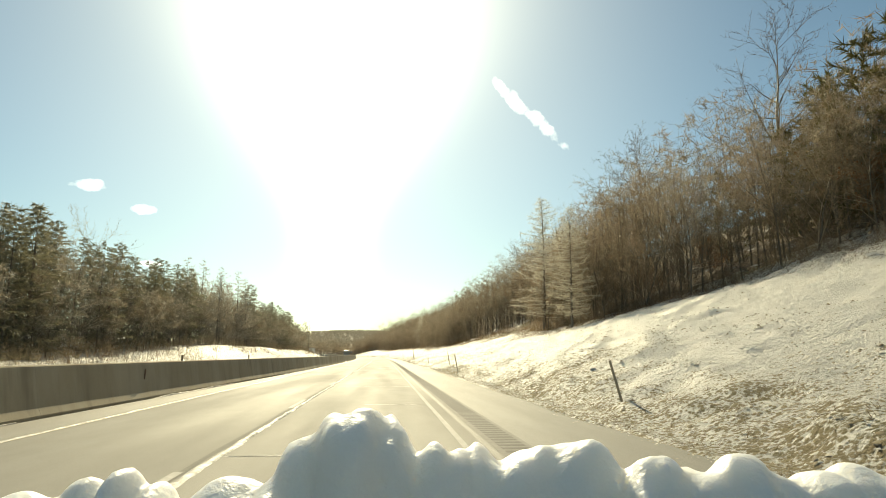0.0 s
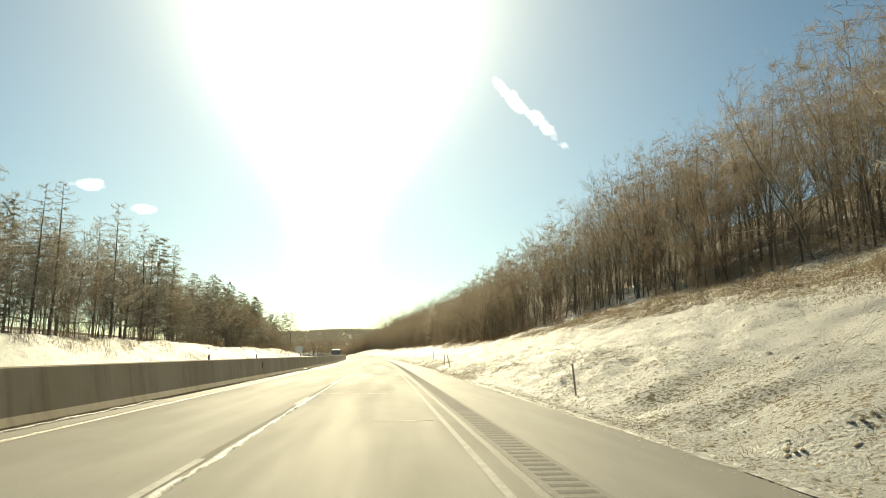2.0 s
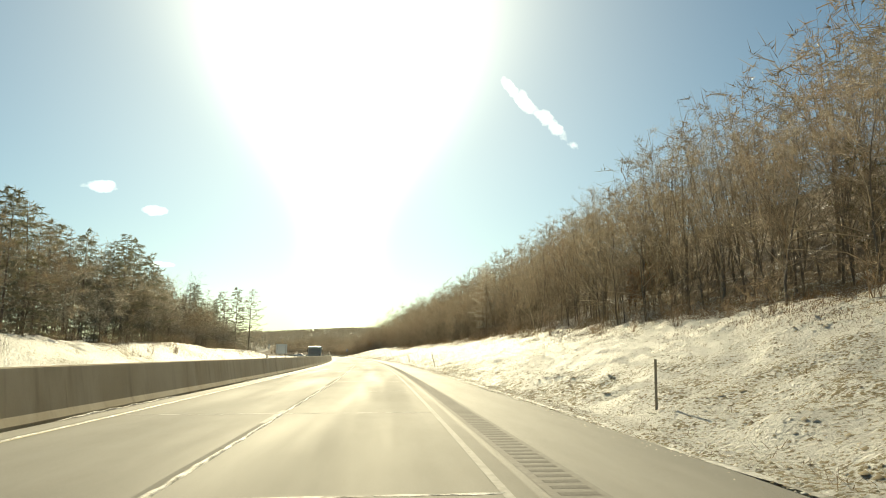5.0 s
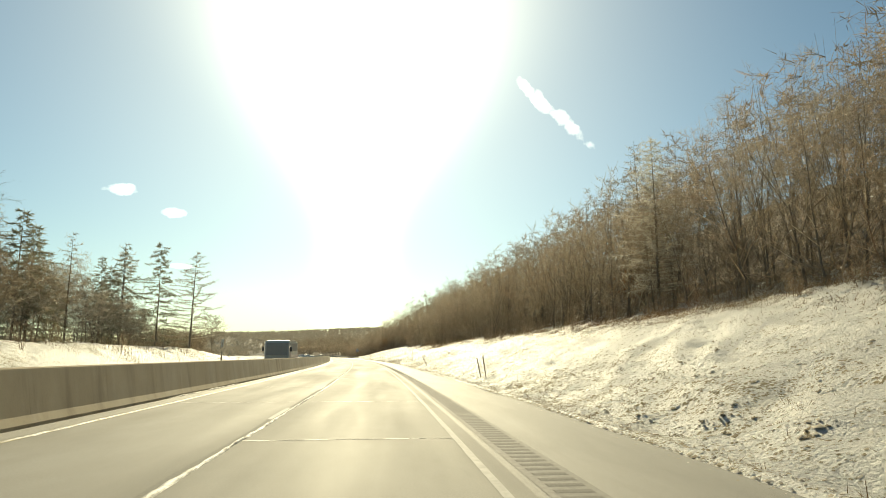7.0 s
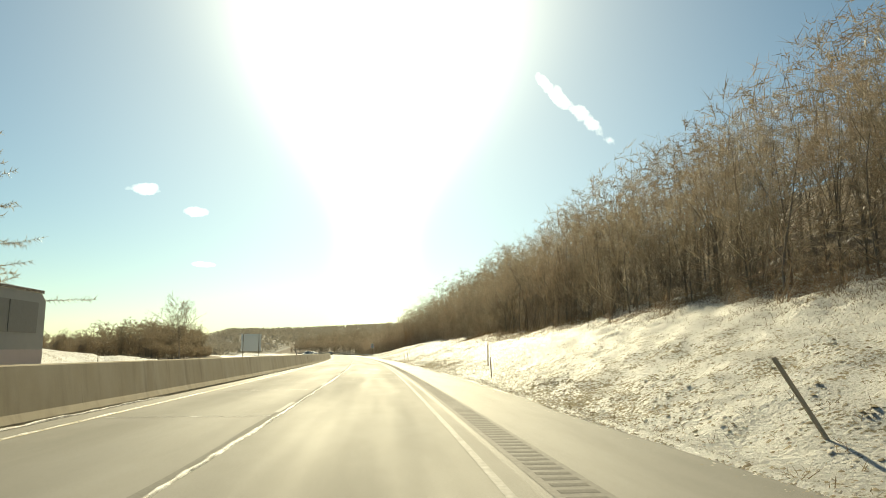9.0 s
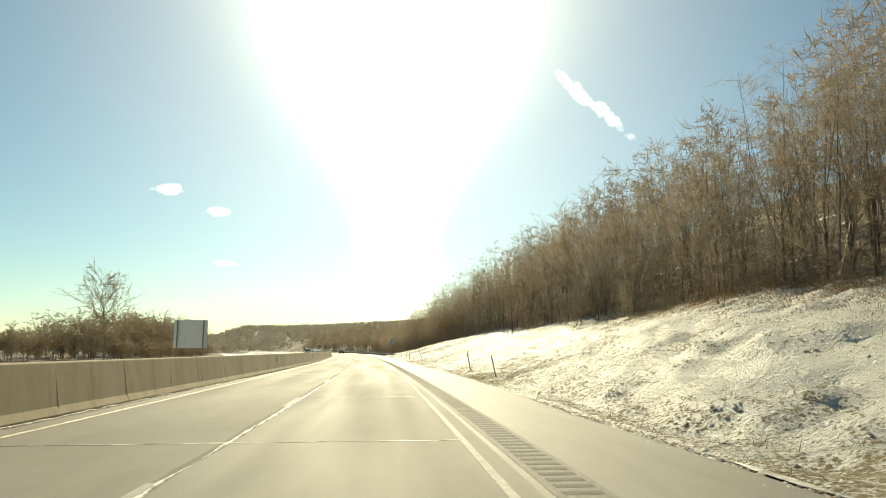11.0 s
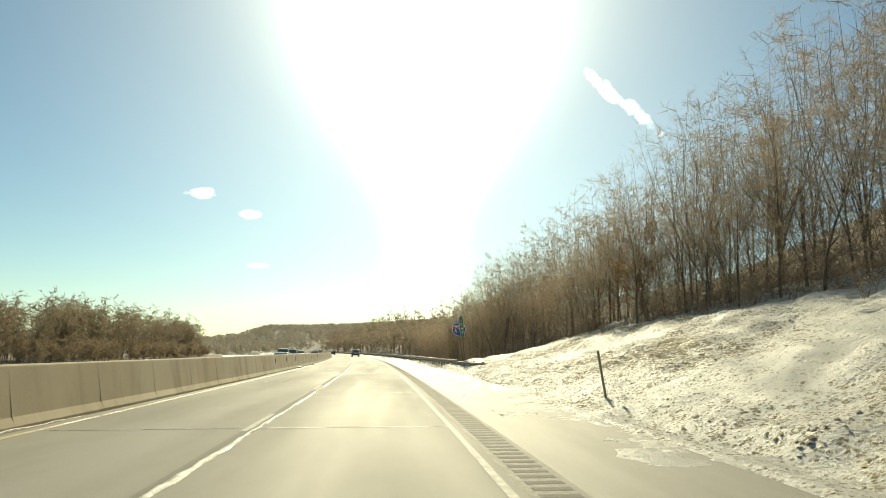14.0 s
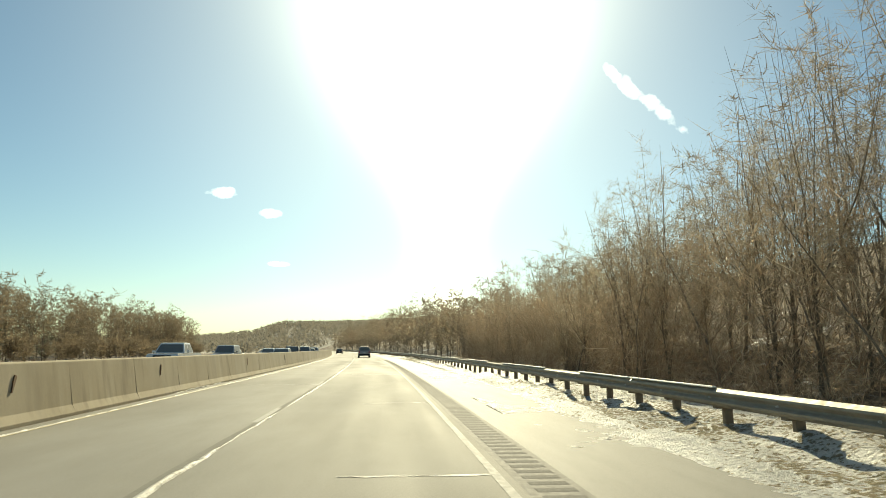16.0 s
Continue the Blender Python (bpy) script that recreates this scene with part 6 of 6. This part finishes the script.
# ---- the front of the car that carries the camera, left standing where the ride begins ----
def snowy_front():
    m = stand(0, 0, 0, -5.3)
    top = thing("car_front", "dark car front with its wheels on the concrete lane", "car", m=m)
    # hood, wheels and headlights are unseen, added to hold up the snow
    slab([(0.60, 0.35), (1.95, 0.35), (2.0, 0.75), (1.88, 0.95), (1.1, 1.06), (0.60, 1.11)], 1.82, 1.66, "hood", DARK_PAINT, top, 0.4, 1.1, 0.04)
    for side in (-1, 1):
        wheel(top, side * 0.80, 1.25, 0.36)
        part("headlight", bm_box(side * 0.62 - 0.16, 1.88, 0.72, side * 0.62 + 0.14, 1.985, 0.88, 0.02), LAMP, top)
    # lumps of the ridge: sideways place, top, half width
    lumps = [(-0.78, 1.195, 0.06), (-0.60, 1.20, 0.05), (-0.50, 1.212, 0.046), (-0.44, 1.225, 0.035), (-0.385, 1.237, 0.022), (-0.35, 1.22, 0.018), (-0.255, 1.228, 0.055), (-0.20, 1.23, 0.03), (-0.17, 1.282, 0.033), (-0.132, 1.303, 0.038), (-0.102, 1.321, 0.042), (-0.064, 1.300, 0.034),
             (-0.012, 1.272, 0.033), (0.014, 1.260, 0.022), (0.05, 1.264, 0.03), (0.093, 1.257, 0.045), (0.125, 1.258, 0.03), (0.17, 1.272, 0.052), (0.235, 1.246, 0.026), (0.262, 1.255, 0.034), (0.31, 1.246, 0.038), (0.352, 1.259, 0.042), (0.397, 1.236, 0.038),
             (0.463, 1.240, 0.045), (0.52, 1.241, 0.052), (0.60, 1.239, 0.055), (0.68, 1.236, 0.06), (0.78, 1.22, 0.07)]
    bm = bmesh.new()
    r = random.Random(3)
    for x, z, w in lumps:
        base = 1.08
        deep = r.uniform(0.07, 0.10)
        made = bmesh.ops.create_icosphere(bm, subdivisions=4, radius=1.0)["verts"]
        y = 0.80 + 0.02 * r.uniform(-1, 1)
        for v in made:
            n = noise.noise(Vector((v.co.x * 1.6 + x * 30, v.co.y * 1.6, v.co.z * 1.6))) * 0.14 + noise.noise(Vector((v.co.x * 5 + x * 70, v.co.y * 5, v.co.z * 5))) * 0.035
            c = v.co * (1 + n)
            v.co = Vector((x + c.x * w * 1.35, y + c.y * deep, base + (z + 0.004 - base) * (0.30 + 0.70 * c.z)))
    bmesh.ops.create_cube(bm, size=1.0, matrix=Matrix.Translation((0, 0.84, 1.11)) @ Matrix.Diagonal((1.5, 0.26, 0.12, 1)))
    me = bpy.data.meshes.new("snow_ridge")
    bm.to_mesh(me)
    bm.free()
    me.materials.append(m_snow("hood_snow", 0.5, 0.75, 0.006))
    ob = new("snow_ridge", me)
    ob.matrix_world = m
    mod = ob.modifiers.new("join", "REMESH")
    mod.mode, mod.voxel_size, mod.use_smooth_shade = "VOXEL", 0.0055, True
    soft = ob.modifiers.new("melt", "SMOOTH")
    soft.factor, soft.iterations = 0.5, 7
    tagged(ob, "thick lumpy ridge of melting snow on a car's hood", "snow")


snowy_front()
